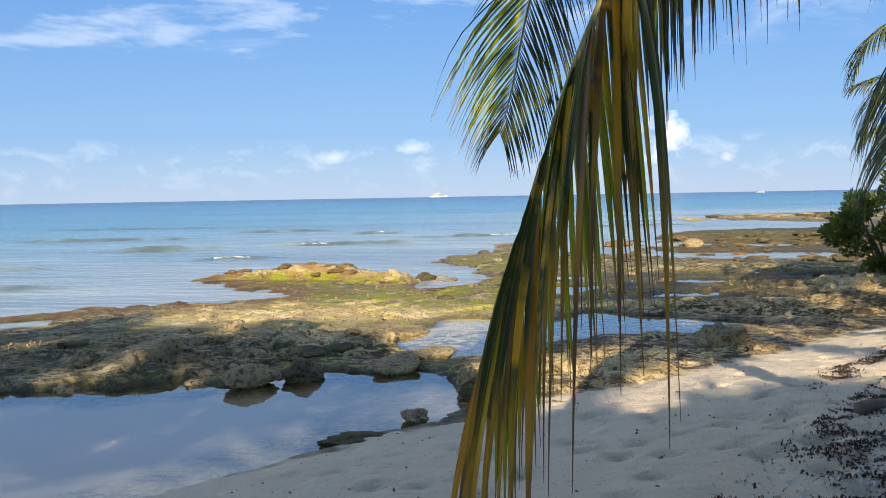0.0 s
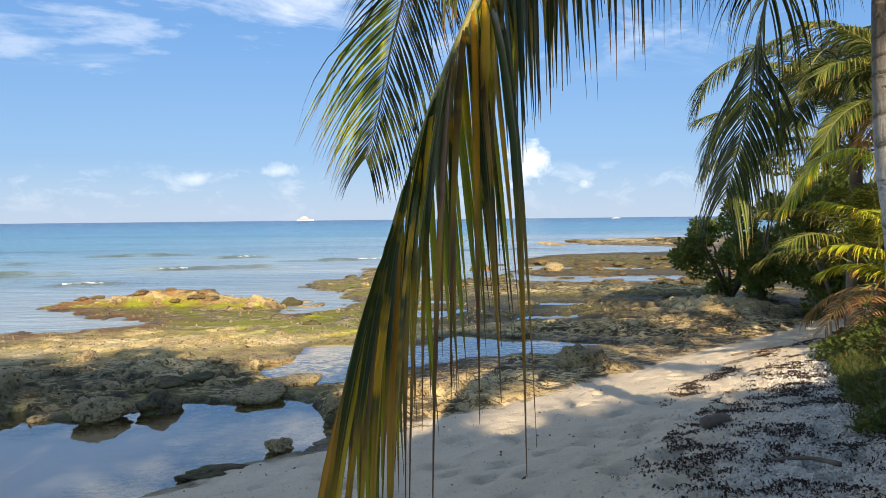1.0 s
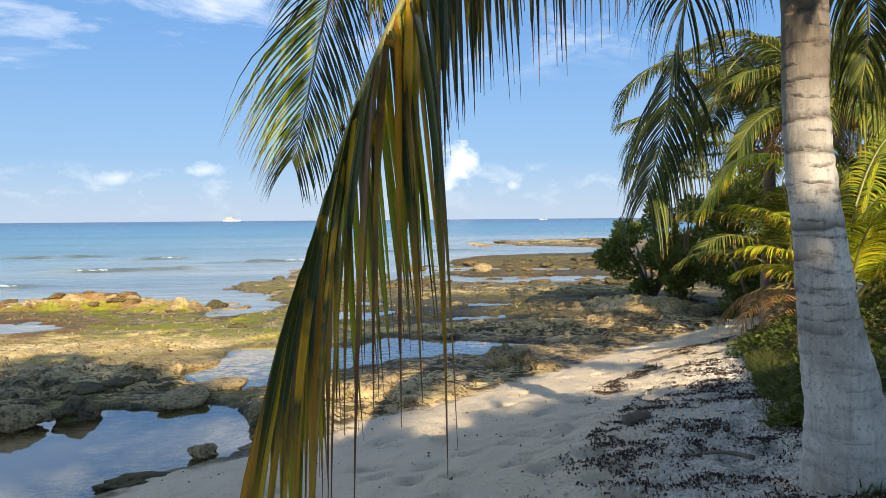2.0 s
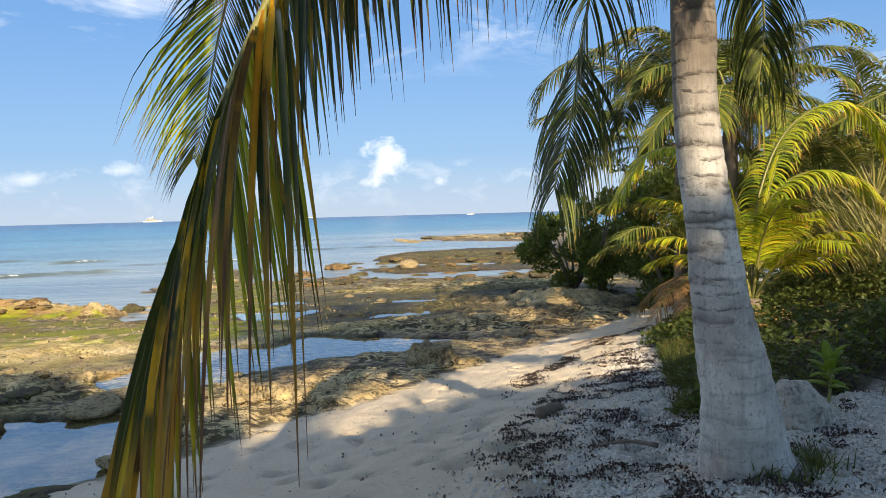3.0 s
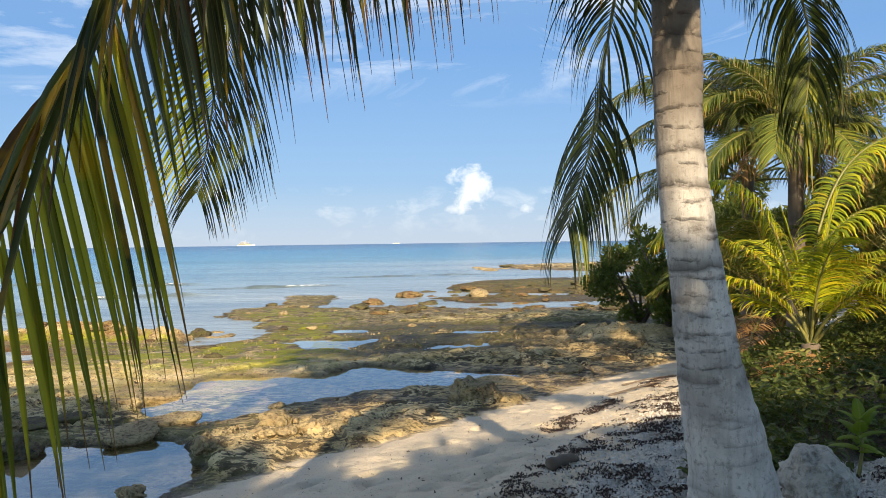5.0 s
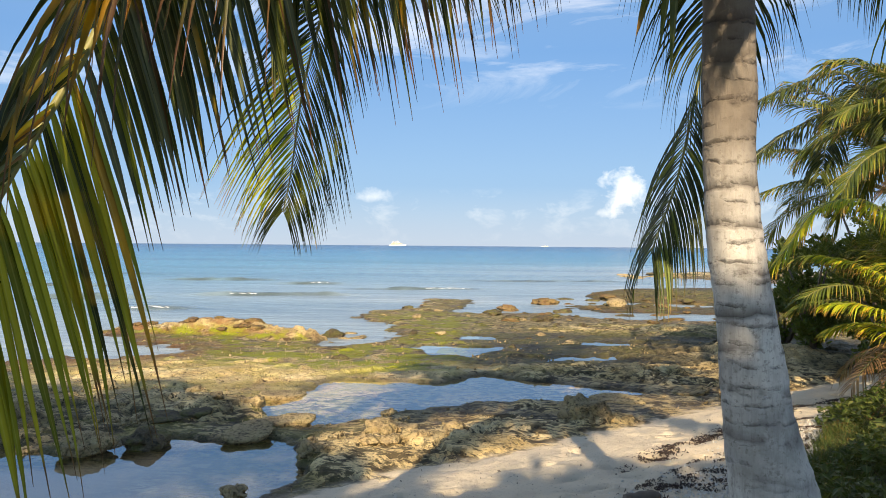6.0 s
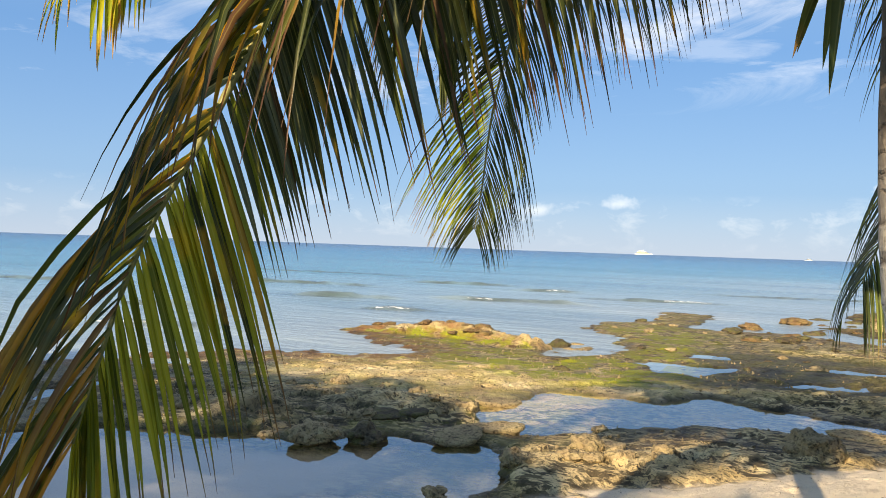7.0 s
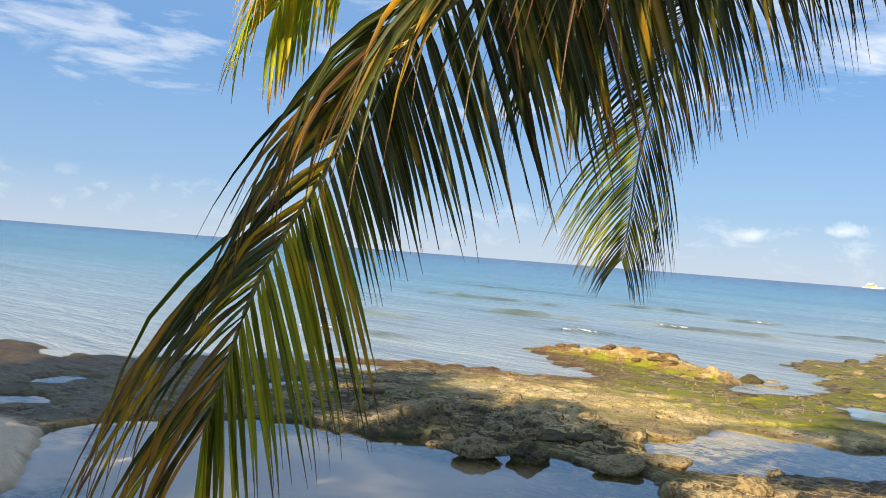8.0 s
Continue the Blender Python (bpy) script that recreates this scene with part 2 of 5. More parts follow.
def mat_ground():
    n = Nodes("shore_ground")
    p = n.world()
    sand_f, algae_f, grass_f, strip_f, rust_f, wet_f = (n.attr(a) for a in ("sandy", "algae", "grassy", "strip", "rust", "wet"))
    # less dark mottling on the rock painted as sunlit
    sun_pale = n.math('SUBTRACT', 1.0, n.math('MULTIPLY', n.attr("sun_pale"), 0.8))
    # dry coral sand
    grain = n.noise(p, 260, 3, 0.7)
    patch = n.noise(p, 1.3, 5, 0.6)
    speck = n.noise(p, 38, 4, 0.65)
    sand = n.mix(patch, (0.62, 0.505, 0.36), (0.79, 0.67, 0.50))
    sand = n.mix(n.ramp(speck, (0.30, 1.0), (0.40, 0.0)), sand, (0.22, 0.17, 0.12))
    sand = n.mix(n.math('MULTIPLY', grain, 0.35), sand, (0.78, 0.70, 0.58))
    # broken shell and coral rubble with dark dead weed
    cell = n.voronoi(p, 42)
    rub = n.ramp(cell, (0.15, (0.86, 0.83, 0.77)), (0.6, (0.72, 0.68, 0.61)), (0.85, (0.30, 0.27, 0.23)))
    clump = n.noise(p, 3.6, 6, 0.68)
    weedm = n.ramp(clump, (0.60, 0.0), (0.67, 1.0))
    rub = n.mix(weedm, rub, n.mix(speck, (0.035, 0.020, 0.014), (0.11, 0.065, 0.045)))
    base = n.mix(n.math('MULTIPLY', strip_f, 1.0), sand, rub)
    # reef limestone
    dark_f = n.attr("dark")
    r1 = n.noise(p, 0.9, 6, 0.6)
    r2 = n.noise(p, 9, 6, 0.7)
    r3 = n.noise(p, 2.6, 6, 0.68, 0.6)
    rock = n.ramp(r1, (0.30, (0.40, 0.29, 0.13)), (0.46, (0.65, 0.49, 0.24)), (0.64, (0.86, 0.70, 0.40)))
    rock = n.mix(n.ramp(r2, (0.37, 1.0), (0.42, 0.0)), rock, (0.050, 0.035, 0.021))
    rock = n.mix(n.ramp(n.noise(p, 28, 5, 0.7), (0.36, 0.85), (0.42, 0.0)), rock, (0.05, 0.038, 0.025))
    rock = n.mix(n.math('MULTIPLY', n.ramp(r3, (0.51, 0.0), (0.57, 0.9)), sun_pale), rock, n.mix(r2, (0.03, 0.024, 0.016), (0.16, 0.115, 0.06)))
    rock = n.mix(n.math('MULTIPLY', n.ramp(n.noise(p, 0.55, 7, 0.7, 0.5), (0.55, 0.0), (0.62, 0.7)), sun_pale), rock, n.mix(r2, (0.05, 0.04, 0.025), (0.19, 0.14, 0.075)))
    crust = n.ramp(n.noise(n.world((1.0, 2.0, 1.0)), 4.5, 6, 0.68, 0.4), (0.45, 0.9), (0.50, 0.0))
    rock = n.mix(n.math('MULTIPLY', crust, n.math('ADD', 0.1, n.math('MULTIPLY', sun_pale, 0.9))), rock, n.mix(r2, (0.020, 0.016, 0.010), (0.10, 0.075, 0.045)))
    slate = n.mix(n.ramp(r2, (0.38, 0.0), (0.62, 1.0)), (0.018, 0.017, 0.011), (0.14, 0.122, 0.075))
    rock = n.mix(n.math('MULTIPLY', dark_f, n.ramp(n.noise(p, 1.2, 6, 0.65), (0.34, 0.7), (0.52, 1.0))), rock, slate)
    # holes: sunk in the relief, with the shade inside them painted dark
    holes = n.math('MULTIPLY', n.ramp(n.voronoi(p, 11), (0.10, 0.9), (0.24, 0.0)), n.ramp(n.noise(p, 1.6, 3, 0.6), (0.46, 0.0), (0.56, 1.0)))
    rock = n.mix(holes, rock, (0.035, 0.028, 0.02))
    alg = n.mix(n.noise(p, 10, 5, 0.65), (0.14, 0.18, 0.008), (0.52, 0.52, 0.03))
    am = n.math('MULTIPLY', algae_f, n.ramp(n.noise(p, 1.1, 6, 0.7), (0.44, 0.0), (0.51, 1.0)))
    rock = n.mix(am, rock, alg)
    rm = n.math('MULTIPLY', rust_f, n.ramp(n.noise(p, 1.5, 5, 0.65), (0.40, 0.0), (0.54, 0.9)))
    rock = n.mix(rm, rock, n.mix(r2, (0.12, 0.05, 0.022), (0.40, 0.20, 0.075)))
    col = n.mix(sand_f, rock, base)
    # leaf litter under the plants
    lit = n.ramp(n.noise(p, 11, 6, 0.7), (0.35, (0.05, 0.042, 0.026)), (0.55, (0.13, 0.105, 0.065)), (0.72, (0.28, 0.22, 0.14)))
    col = n.mix(grass_f, col, lit)
    col = n.mix(n.math('MULTIPLY', wet_f, 0.72), col, (0.02, 0.018, 0.014), 'MIX')
    # relief
    pits = n.voronoi(p, 16)
    hr = n.math('ADD', n.math('MULTIPLY', r2, 0.9), n.math('MULTIPLY', n.math('MINIMUM', pits, 0.4), 1.1))
    hr = n.math('ADD', hr, n.math('MULTIPLY', n.noise(p, 45, 4, 0.7), 0.5))
    hr = n.math('SUBTRACT', hr, n.math('MULTIPLY', holes, 0.6))
    hs = n.math('ADD', n.math('MULTIPLY', speck, 0.35), n.math('MULTIPLY', grain, 0.12))
    hs = n.math('ADD', hs, n.math('MULTIPLY', n.noise(p, 7, 5, 0.6), 1.0))
    hs = n.math('SUBTRACT', hs, n.math('MULTIPLY', n.math('MULTIPLY', strip_f, cell), 0.9))
    nh = n.mix(sand_f, hr, hs)
    bmp = n.bump(nh, 0.9, 0.05)
    rough = n.math('SUBTRACT', 0.92, n.math('MULTIPLY', wet_f, 0.45))
    return n.done(Base_Color=col, Roughness=rough, Normal=bmp, Specular_IOR_Level=0.3)


def mat_rock(name, a, b, dark, green=0.0):
    n = Nodes(name)
    p = n.coord()
    inf = n.add("ObjectInfo")
    r1 = n.noise(p, 2.4, 6, 0.62)
    r2 = n.noise(p, 15, 5, 0.7)
    col = n.mix(n.ramp(r1, (0.32, 0.0), (0.66, 1.0)), a, b)
    col = n.mix(n.ramp(r2, (0.34, 1.0), (0.52, 0.0)), col, dark)
    if green:
        col = n.mix(n.math('MULTIPLY', n.ramp(n.noise(p, 5, 4), (0.46, 0.0), (0.6, 1.0)), green), col, (0.14, 0.15, 0.03))
    col = n.mix(n.math('MULTIPLY', inf.outputs["Random"], 0.35), col, dark)
    h = n.math('ADD', r2, n.math('MULTIPLY', n.voronoi(p, 22), 0.8))
    return n.done(Base_Color=col, Roughness=0.9, Normal=n.bump(h, 0.9, 0.03), Specular_IOR_Level=0.25)


def mat_sea():
    n = Nodes("sea_water")
    p = n.world()
    depth = n.attr("deep")
    col = n.ramp(depth, (0.0, (0.33, 0.39, 0.42)), (0.20, (0.25, 0.36, 0.43)), (0.38, (0.085, 0.27, 0.40)), (0.60, (0.022, 0.19, 0.37)), (0.85, (0.006, 0.055, 0.17)))
    band = n.noise(n.world((0.010, 0.05, 1)), 1.0, 4, 0.6)
    col = n.mix(n.ramp(band, (0.45, 0.0), (0.68, 0.6)), col, (0.03, 0.13, 0.22))
    # crest fronts painted dark for the sky they reflect less of
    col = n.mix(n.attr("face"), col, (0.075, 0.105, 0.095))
    w1 = n.noise(n.world((0.55, 1.5, 1)), 1.0, 5, 0.6, 0.3)
    w2 = n.noise(n.world((3.0, 6.0, 1)), 1.0, 4, 0.6)
    w3 = n.noise(n.world((0.06, 0.22, 1)), 1.0, 3, 0.5)
    h = n.math('ADD', n.math('MULTIPLY', w1, 0.17), n.math('MULTIPLY', w2, 0.03))
    h = n.math('ADD', h, n.math('MULTIPLY', w3, 0.5))
    return n.done(Base_Color=col, Roughness=0.22, IOR=1.33, Specular_IOR_Level=0.4, Normal=n.bump(h, 1.0, 1.0))


def mat_pool():
    n = Nodes("still_water")
    w = n.noise(n.world((1.2, 1.8, 1)), 1.0, 3, 0.5)
    return n.done(Base_Color=(0.85, 0.93, 0.95), Roughness=0.015, IOR=2.7, Transmission_Weight=1.0, Normal=n.bump(w, 0.003, 0.02))


def mat_foam():
    n = Nodes("foam")
    f = n.noise(n.world(), 5, 5, 0.7)
    col = n.mix(f, (0.55, 0.62, 0.64), (0.88, 0.90, 0.90))
    tr = n.add("BsdfTransparent")
    mx = n.add("MixShader", Fac=n.ramp(n.noise(n.world((0.8, 3, 1)), 2.0, 6, 0.7), (0.42, 0.0), (0.6, 0.9)))
    n.t.links.new(tr.outputs[0], mx.inputs[1])
    n.t.links.new(n.b.outputs[0], mx.inputs[2])
    n.t.links.new(mx.outputs[0], n.t.nodes["Material Output"].inputs["Surface"])
    return n.done(Base_Color=col, Roughness=0.8)


def mat_leaf(name, stops, tip=(0.22, 0.12, 0.04), tip_from=0.8, island=False, gloss=0.35, translucent=0.35, blotch=0.0, warm=0.35, ends=None):
    """Leaf blades: colour by piece, darker fibres, dry tips along the blade (uv x)."""
    n = Nodes(name)
    if island:
        rnd = n.add("NewGeometry").outputs["Random Per Island"]
    else:
        rnd = n.add("ObjectInfo").outputs["Random"]
    uv = n.add("TexCoord").outputs["UV"]
    sep = n.add("SeparateXYZ", Vector=uv)
    col = n.ramp(rnd, *stops)
    p = n.world()
    var = n.noise(p, 6, 4, 0.6)
    col = n.mix(n.math('MULTIPLY', var, 0.45), col, n.mix(0.5, col, (0.02, 0.03, 0.01)))
    fib = n.add("TexNoise", Vector=n.add("Mapping", Vector=uv, Scale=(3, 26, 1)).outputs[0], Scale=2.0, Detail=3)
    col = n.mix(n.math('MULTIPLY', fib.outputs["Fac"], 0.16), col, n.mix(0.5, col, (0.25, 0.26, 0.08)))
    # dark edges and pale midrib paint the light and shade of the fold
    off = n.math('ABSOLUTE', n.math('SUBTRACT', sep.outputs["Y"], 0.5))
    col = n.mix(n.ramp(off, (0.30, 0.0), (0.46, 0.55)), col, n.mix(0.6, col, (0.012, 0.018, 0.006)))
    col = n.mix(n.ramp(off, (0.03, 0.45), (0.09, 0.0)), col, n.mix(0.5, col, (0.45, 0.42, 0.14)))
    if blotch:
        bl2 = n.noise(n.world((4, 4, 4)), 1.0, 3)
        some = n.ramp(n.math('FRACT', n.math('MULTIPLY', rnd, 7.3)), (0.46, 0.0), (0.54, 1.0))
        m1 = n.math('MULTIPLY', n.ramp(bl2, (0.50, 0.0), (0.60, blotch)), some)
        col = n.mix(m1, col, (0.80, 0.43, 0.02))
    edge = n.math('ADD', sep.outputs["X"], n.math('MULTIPLY', n.math('SUBTRACT', var, 0.5), 0.25))
    edge = n.math('ADD', edge, n.math('MULTIPLY', n.math('SUBTRACT', rnd, 0.5), 0.25))
    if ends is not None:
        col = n.mix(n.ramp(edge, (tip_from - 0.20, 0.0), (tip_from - 0.02, 0.8)), col, ends)
    col = n.mix(n.ramp(edge, (tip_from, 0.0), (min(0.99, tip_from + 0.14), 1.0)), col, tip)
    n.done(Base_Color=col, Roughness=1 - gloss - 0.15, Specular_IOR_Level=0.28)
    tl = n.add("BsdfTranslucent", Color=n.mix(warm, col, (0.45, 0.50, 0.05)))
    mx = n.add("MixShader", Fac=translucent)
    n.t.links.new(n.b.outputs[0], mx.inputs[1])
    n.t.links.new(tl.outputs[0], mx.inputs[2])
    n.t.links.new(mx.outputs[0], n.t.nodes["Material Output"].inputs["Surface"])
    return n.m


def mat_trunk():
    n = Nodes("palm_bark")
    p = n.coord()
    z = n.add("SeparateXYZ", Vector=p).outputs["Z"]
    # uneven ring scars, mottled grey lichen, fine upright fibres
    warp = n.math('MULTIPLY', n.noise(p, 3.2, 5, 0.62), 0.12)
    zz = n.math('ADD', z, warp)
    saw = n.math('FRACT', n.math('MULTIPLY', zz, 11.0))
    saw2 = n.math('FRACT', n.math('MULTIPLY', n.math('ADD', z, n.math('MULTIPLY', n.noise(p, 2.3, 4, 0.6), 0.2)), 5.3))
    breakup = n.noise(n.coord((7, 7, 9)), 1.0, 6, 0.7)
    breakup2 = n.noise(n.coord((3, 3, 4)), 1.0, 5, 0.65)
    scar = n.math('MULTIPLY', n.ramp(saw, (0.0, 1.0), (0.22, 0.0), (0.93, 0.0), (1.0, 0.9)), n.ramp(breakup, (0.47, 0.0), (0.58, 1.0)))
    scar2 = n.math('MULTIPLY', n.ramp(saw2, (0.0, 1.0), (0.30, 0.0), (0.90, 0.0), (1.0, 0.8)), n.ramp(breakup2, (0.45, 0.0), (0.54, 1.0)))
    hi = n.ramp(n.math('MULTIPLY', z, 0.2), (0.34, 0.35), (0.44, 1.0))
    scar = n.math('MAXIMUM', n.math('MULTIPLY', scar, hi), n.math('MULTIPLY', scar2, hi))
    fine = n.noise(n.coord((34, 34, 3.0)), 1.0, 6, 0.7)
    blot = n.noise(p, 3.2, 6, 0.65)
    speck = n.noise(p, 40, 4, 0.7)
    col = n.ramp(blot, (0.32, (0.32, 0.30, 0.28)), (0.5, (0.51, 0.49, 0.465)), (0.68, (0.68, 0.66, 0.63)))
    col = n.mix(n.ramp(fine, (0.36, 0.55), (0.50, 0.0)), col, (0.33, 0.305, 0.285))
    col = n.mix(n.ramp(speck, (0.34, 0.6), (0.46, 0.0)), col, (0.20, 0.18, 0.16))
    # brown upper bark, darkened further to stand for the crown's shade
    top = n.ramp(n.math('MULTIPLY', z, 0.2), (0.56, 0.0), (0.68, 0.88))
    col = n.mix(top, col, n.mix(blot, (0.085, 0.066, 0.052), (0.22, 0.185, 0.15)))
    col = n.mix(n.math('MULTIPLY', scar, 0.78), col, (0.055, 0.044, 0.038))
    h = n.math('SUBTRACT', n.math('ADD', n.math('MULTIPLY', fine, 0.6), n.math('MULTIPLY', speck, 0.2)), n.math('MULTIPLY', scar, 0.8))
    return n.done(Base_Color=col, Roughness=0.9, Normal=n.bump(h, 0.7, 0.02), Specular_IOR_Level=0.2)


def mat_plain(name, a, b, scale=6.0, rough=0.7, bump=0.3, metal=0.0):
    n = Nodes(name)
    p = n.coord()
    f = n.noise(p, scale, 5, 0.6)
    f2 = n.noise(p, scale * 8, 4, 0.6)
    col = n.mix(f, a, b)
    col = n.mix(n.math('MULTIPLY', f2, 0.4), col, n.mix(0.5, col, (0.02, 0.02, 0.02)))
    return n.done(Base_Color=col, Roughness=rough, Metallic=metal, Normal=n.bump(f2, bump, 0.01))


def mat_cloud_sheet():
    n = Nodes("cloud_sheet")
    g = n.add("NewGeometry")
    pos = g.outputs["Position"]
    sep = n.add("SeparateXYZ", Vector=pos)
    zf = n.math('MULTIPLY', sep.outputs["Z"], 1 / 2000.0)

    def lump(place, size, scale, soft, seed, gain=1.35, thin=1.15):
        """Cover of one heaped cloud about a place on the sheet."""
        off = n.add("VectorMath", )
        off.operation = 'SUBTRACT'
        n.put(off.inputs[0], pos)
        off.inputs[1].default_value = place
        mp = n.add("Mapping", Vector=off.outputs[0])
        mp.inputs["Scale"].default_value = (1 / size[0], 1 / size[0], 1 / size[1])
        ln = n.add("VectorMath")
        ln.operation = 'LENGTH'
        n.put(ln.inputs[0], mp.outputs[0])
        mq = n.add("Mapping", Vector=pos)
        mq.inputs["Location"].default_value = (seed, seed * 2, 0)
        mq.inputs["Scale"].default_value = (scale, scale, scale * thin)
        f = n.noise(mq.outputs[0], 1.0, 7, 0.58, 0.2)
        body = n.math('ADD', n.math('SUBTRACT', 1.0, ln.outputs["Value"]), n.math('MULTIPLY', n.math('SUBTRACT', f, 0.5), gain))
        return n.ramp(body, (0.30, 0.0), (0.30 + soft, 1.0))

    a = n.math('MULTIPLY', lump((485, 4250, 285), (200, 170), 0.0075, 0.6, 3, 2.2), 0.92)
    a = n.math('MAXIMUM', a, n.math('MULTIPLY', lump((395, 4250, 175), (110, 42), 0.010, 0.5, 9), 0.55))
    a = n.math('MAXIMUM', a, n.math('MULTIPLY', lump((760, 4200, 175), (70, 60), 0.012, 0.5, 14), 0.55))
    a = n.math('MAXIMUM', a, n.math('MULTIPLY', lump((950, 4150, 190), (60, 70), 0.012, 0.5, 19), 0.6))
    a = n.math('MAXIMUM', a, n.math('MULTIPLY', lump((-835, 4200, 258), (150, 60), 0.010, 0.75, 24), 0.60))
    a = n.math('MAXIMUM', a, n.math('MULTIPLY', lump((-1250, 4110, 215), (190, 60), 0.010, 0.8, 29), 0.45))
    # thin high streaks
    for place, size, k in (((-1750, 3820, 905), (1000, 150), 0.5), ((-2450, 3480, 765), (700, 90), 0.5), ((-3700, 1990, 900), (800, 220), 0.6), ((-800, 4080, 1130), (800, 150), 0.45), ((-404, 4158, 1010), (500, 80), 0.35), ((2768, 3247, 545), (400, 160), 0.6)):
        a = n.math('MAXIMUM', a, n.math('MULTIPLY', lump(place, size, 0.0022, 0.9, place[2] * 0.01, 4.0, 4.5), 0.62 * k))
    low = n.add("Mapping", Vector=pos, Scale=(0.0048, 0.0048, 0.0095)).outputs[0]
    puff = n.noise(low, 1.0, 7, 0.6, 0.4)
    bank = n.ramp(zf, (0.0, 0.06), (0.05, 0.18), (0.10, 0.34), (0.13, 0.26), (0.16, 0.0))
    a1 = n.math('MULTIPLY', n.ramp(puff, (0.50, 0.0), (0.74, 1.0)), bank)
    # painted haze that tones down the sky behind it
    veil = n.ramp(zf, (0.0, 0.95), (0.08, 0.91), (0.20, 0.87), (0.50, 0.82), (1.0, 0.75))
    hi = n.add("Mapping", Vector=pos, Scale=(0.0010, 0.0010, 0.0036)).outputs[0]
    wisp = n.noise(hi, 1.0, 8, 0.62, 0.7)
    up = n.ramp(zf, (0.34, 0.0), (0.46, 0.8), (1.0, 0.95))
    # cover thickened above the view to brighten the pools' reflections
    more = n.math('ADD', wisp, n.ramp(zf, (0.56, 0.0), (0.80, 0.26)))
    a2 = n.math('MULTIPLY', n.ramp(more, (0.52, 0.0), (0.74, 0.72)), up)
    alpha = n.math('MAXIMUM', n.math('MAXIMUM', a1, a2), n.math('MAXIMUM', veil, a))
    white = n.math('MAXIMUM', n.math('MAXIMUM', a1, a2), a)
    # the sheet glows: sky colours by height, paler at the top for the pools
    d = n.add("Emission", Strength=0.78, Color=n.mix(n.ramp(white, (0.02, 0.0), (0.75, 1.0)), n.ramp(zf, (0.0, (0.36, 0.47, 0.66)), (0.16, (0.185, 0.34, 0.62)), (0.5, (0.105, 0.26, 0.58)), (0.62, (0.13, 0.28, 0.58)), (0.95, (0.30, 0.42, 0.62))), (0.78, 0.82, 0.92)))
    t = n.add("BsdfTransparent")
    mx = n.add("MixShader", Fac=alpha)
    n.t.links.new(t.outputs[0], mx.inputs[1])
    n.t.links.new(d.outputs[0], mx.inputs[2])
    n.t.links.new(mx.outputs[0], n.t.nodes["Material Output"].inputs["Surface"])
    return n.m


M_GROUND = mat_ground()
M_SEA, M_POOL, M_FOAM = mat_sea(), mat_pool(), mat_foam()
M_ROCK = mat_rock("limestone", (0.32, 0.24, 0.13), (0.62, 0.48, 0.27), (0.06, 0.045, 0.028), 0.2)
M_ROCK_DARK = mat_rock("wet_limestone", (0.075, 0.058, 0.036), (0.20, 0.155, 0.095), (0.035, 0.03, 0.022), 0.5)
M_ROCK_PALE = mat_rock("pale_coral_stone", (0.46, 0.43, 0.37), (0.64, 0.61, 0.54), (0.20, 0.18, 0.15))
M_ROCK_RUST = mat_rock("rusty_limestone", (0.15, 0.09, 0.045), (0.36, 0.23, 0.11), (0.05, 0.035, 0.022), 0.3)
M_RUBBLE = mat_rock("coral_rubble", (0.72, 0.68, 0.62), (0.86, 0.83, 0.78), (0.50, 0.46, 0.41))
M_WEED = mat_plain("dead_weed", (0.03, 0.018, 0.014), (0.085, 0.05, 0.035), 20, 0.85)
# grey stops here, in OLIVE and in SERE paint sky sheen on the blades
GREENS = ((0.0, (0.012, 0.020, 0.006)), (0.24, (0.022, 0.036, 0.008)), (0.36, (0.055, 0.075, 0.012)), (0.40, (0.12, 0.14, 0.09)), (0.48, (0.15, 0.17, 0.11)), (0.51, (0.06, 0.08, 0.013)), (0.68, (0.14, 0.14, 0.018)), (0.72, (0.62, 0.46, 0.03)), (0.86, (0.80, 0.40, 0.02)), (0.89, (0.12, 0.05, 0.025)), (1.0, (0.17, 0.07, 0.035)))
# DEEP colours green leaves as shaded, BRIGHT yellow-green ones as sunlit
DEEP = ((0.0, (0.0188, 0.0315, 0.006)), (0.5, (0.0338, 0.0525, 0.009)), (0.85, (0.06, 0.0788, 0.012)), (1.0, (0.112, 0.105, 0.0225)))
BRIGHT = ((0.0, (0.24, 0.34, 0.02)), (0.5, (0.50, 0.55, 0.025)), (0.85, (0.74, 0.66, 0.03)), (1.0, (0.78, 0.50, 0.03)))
DRY = ((0.0, (0.26, 0.12, 0.05)), (0.5, (0.45, 0.23, 0.09)), (1.0, (0.52, 0.33, 0.17)))
M_LEAF_NEAR = mat_leaf("palm_leaflet", GREENS, tip=(0.17, 0.075, 0.035), tip_from=0.76, blotch=0.9, translucent=0.40, gloss=0.56, warm=0.15, ends=(0.46, 0.24, 0.03))
M_LEAF = mat_leaf("palm_leaflets", DEEP, tip=(0.13, 0.08, 0.03), tip_from=0.88, island=True, translucent=0.10, warm=0.06, gloss=0.40)
OLIVE = ((0.0, (0.014, 0.024, 0.005)), (0.56, (0.030, 0.043, 0.008)), (0.60, (0.10, 0.12, 0.075)), (0.66, (0.13, 0.15, 0.09)), (0.69, (0.035, 0.048, 0.009)), (0.86, (0.090, 0.093, 0.014)), (0.91, (0.22, 0.19, 0.02)), (0.95, (0.36, 0.20, 0.02)), (0.96, (0.10, 0.045, 0.022)), (1.0, (0.13, 0.055, 0.028)))
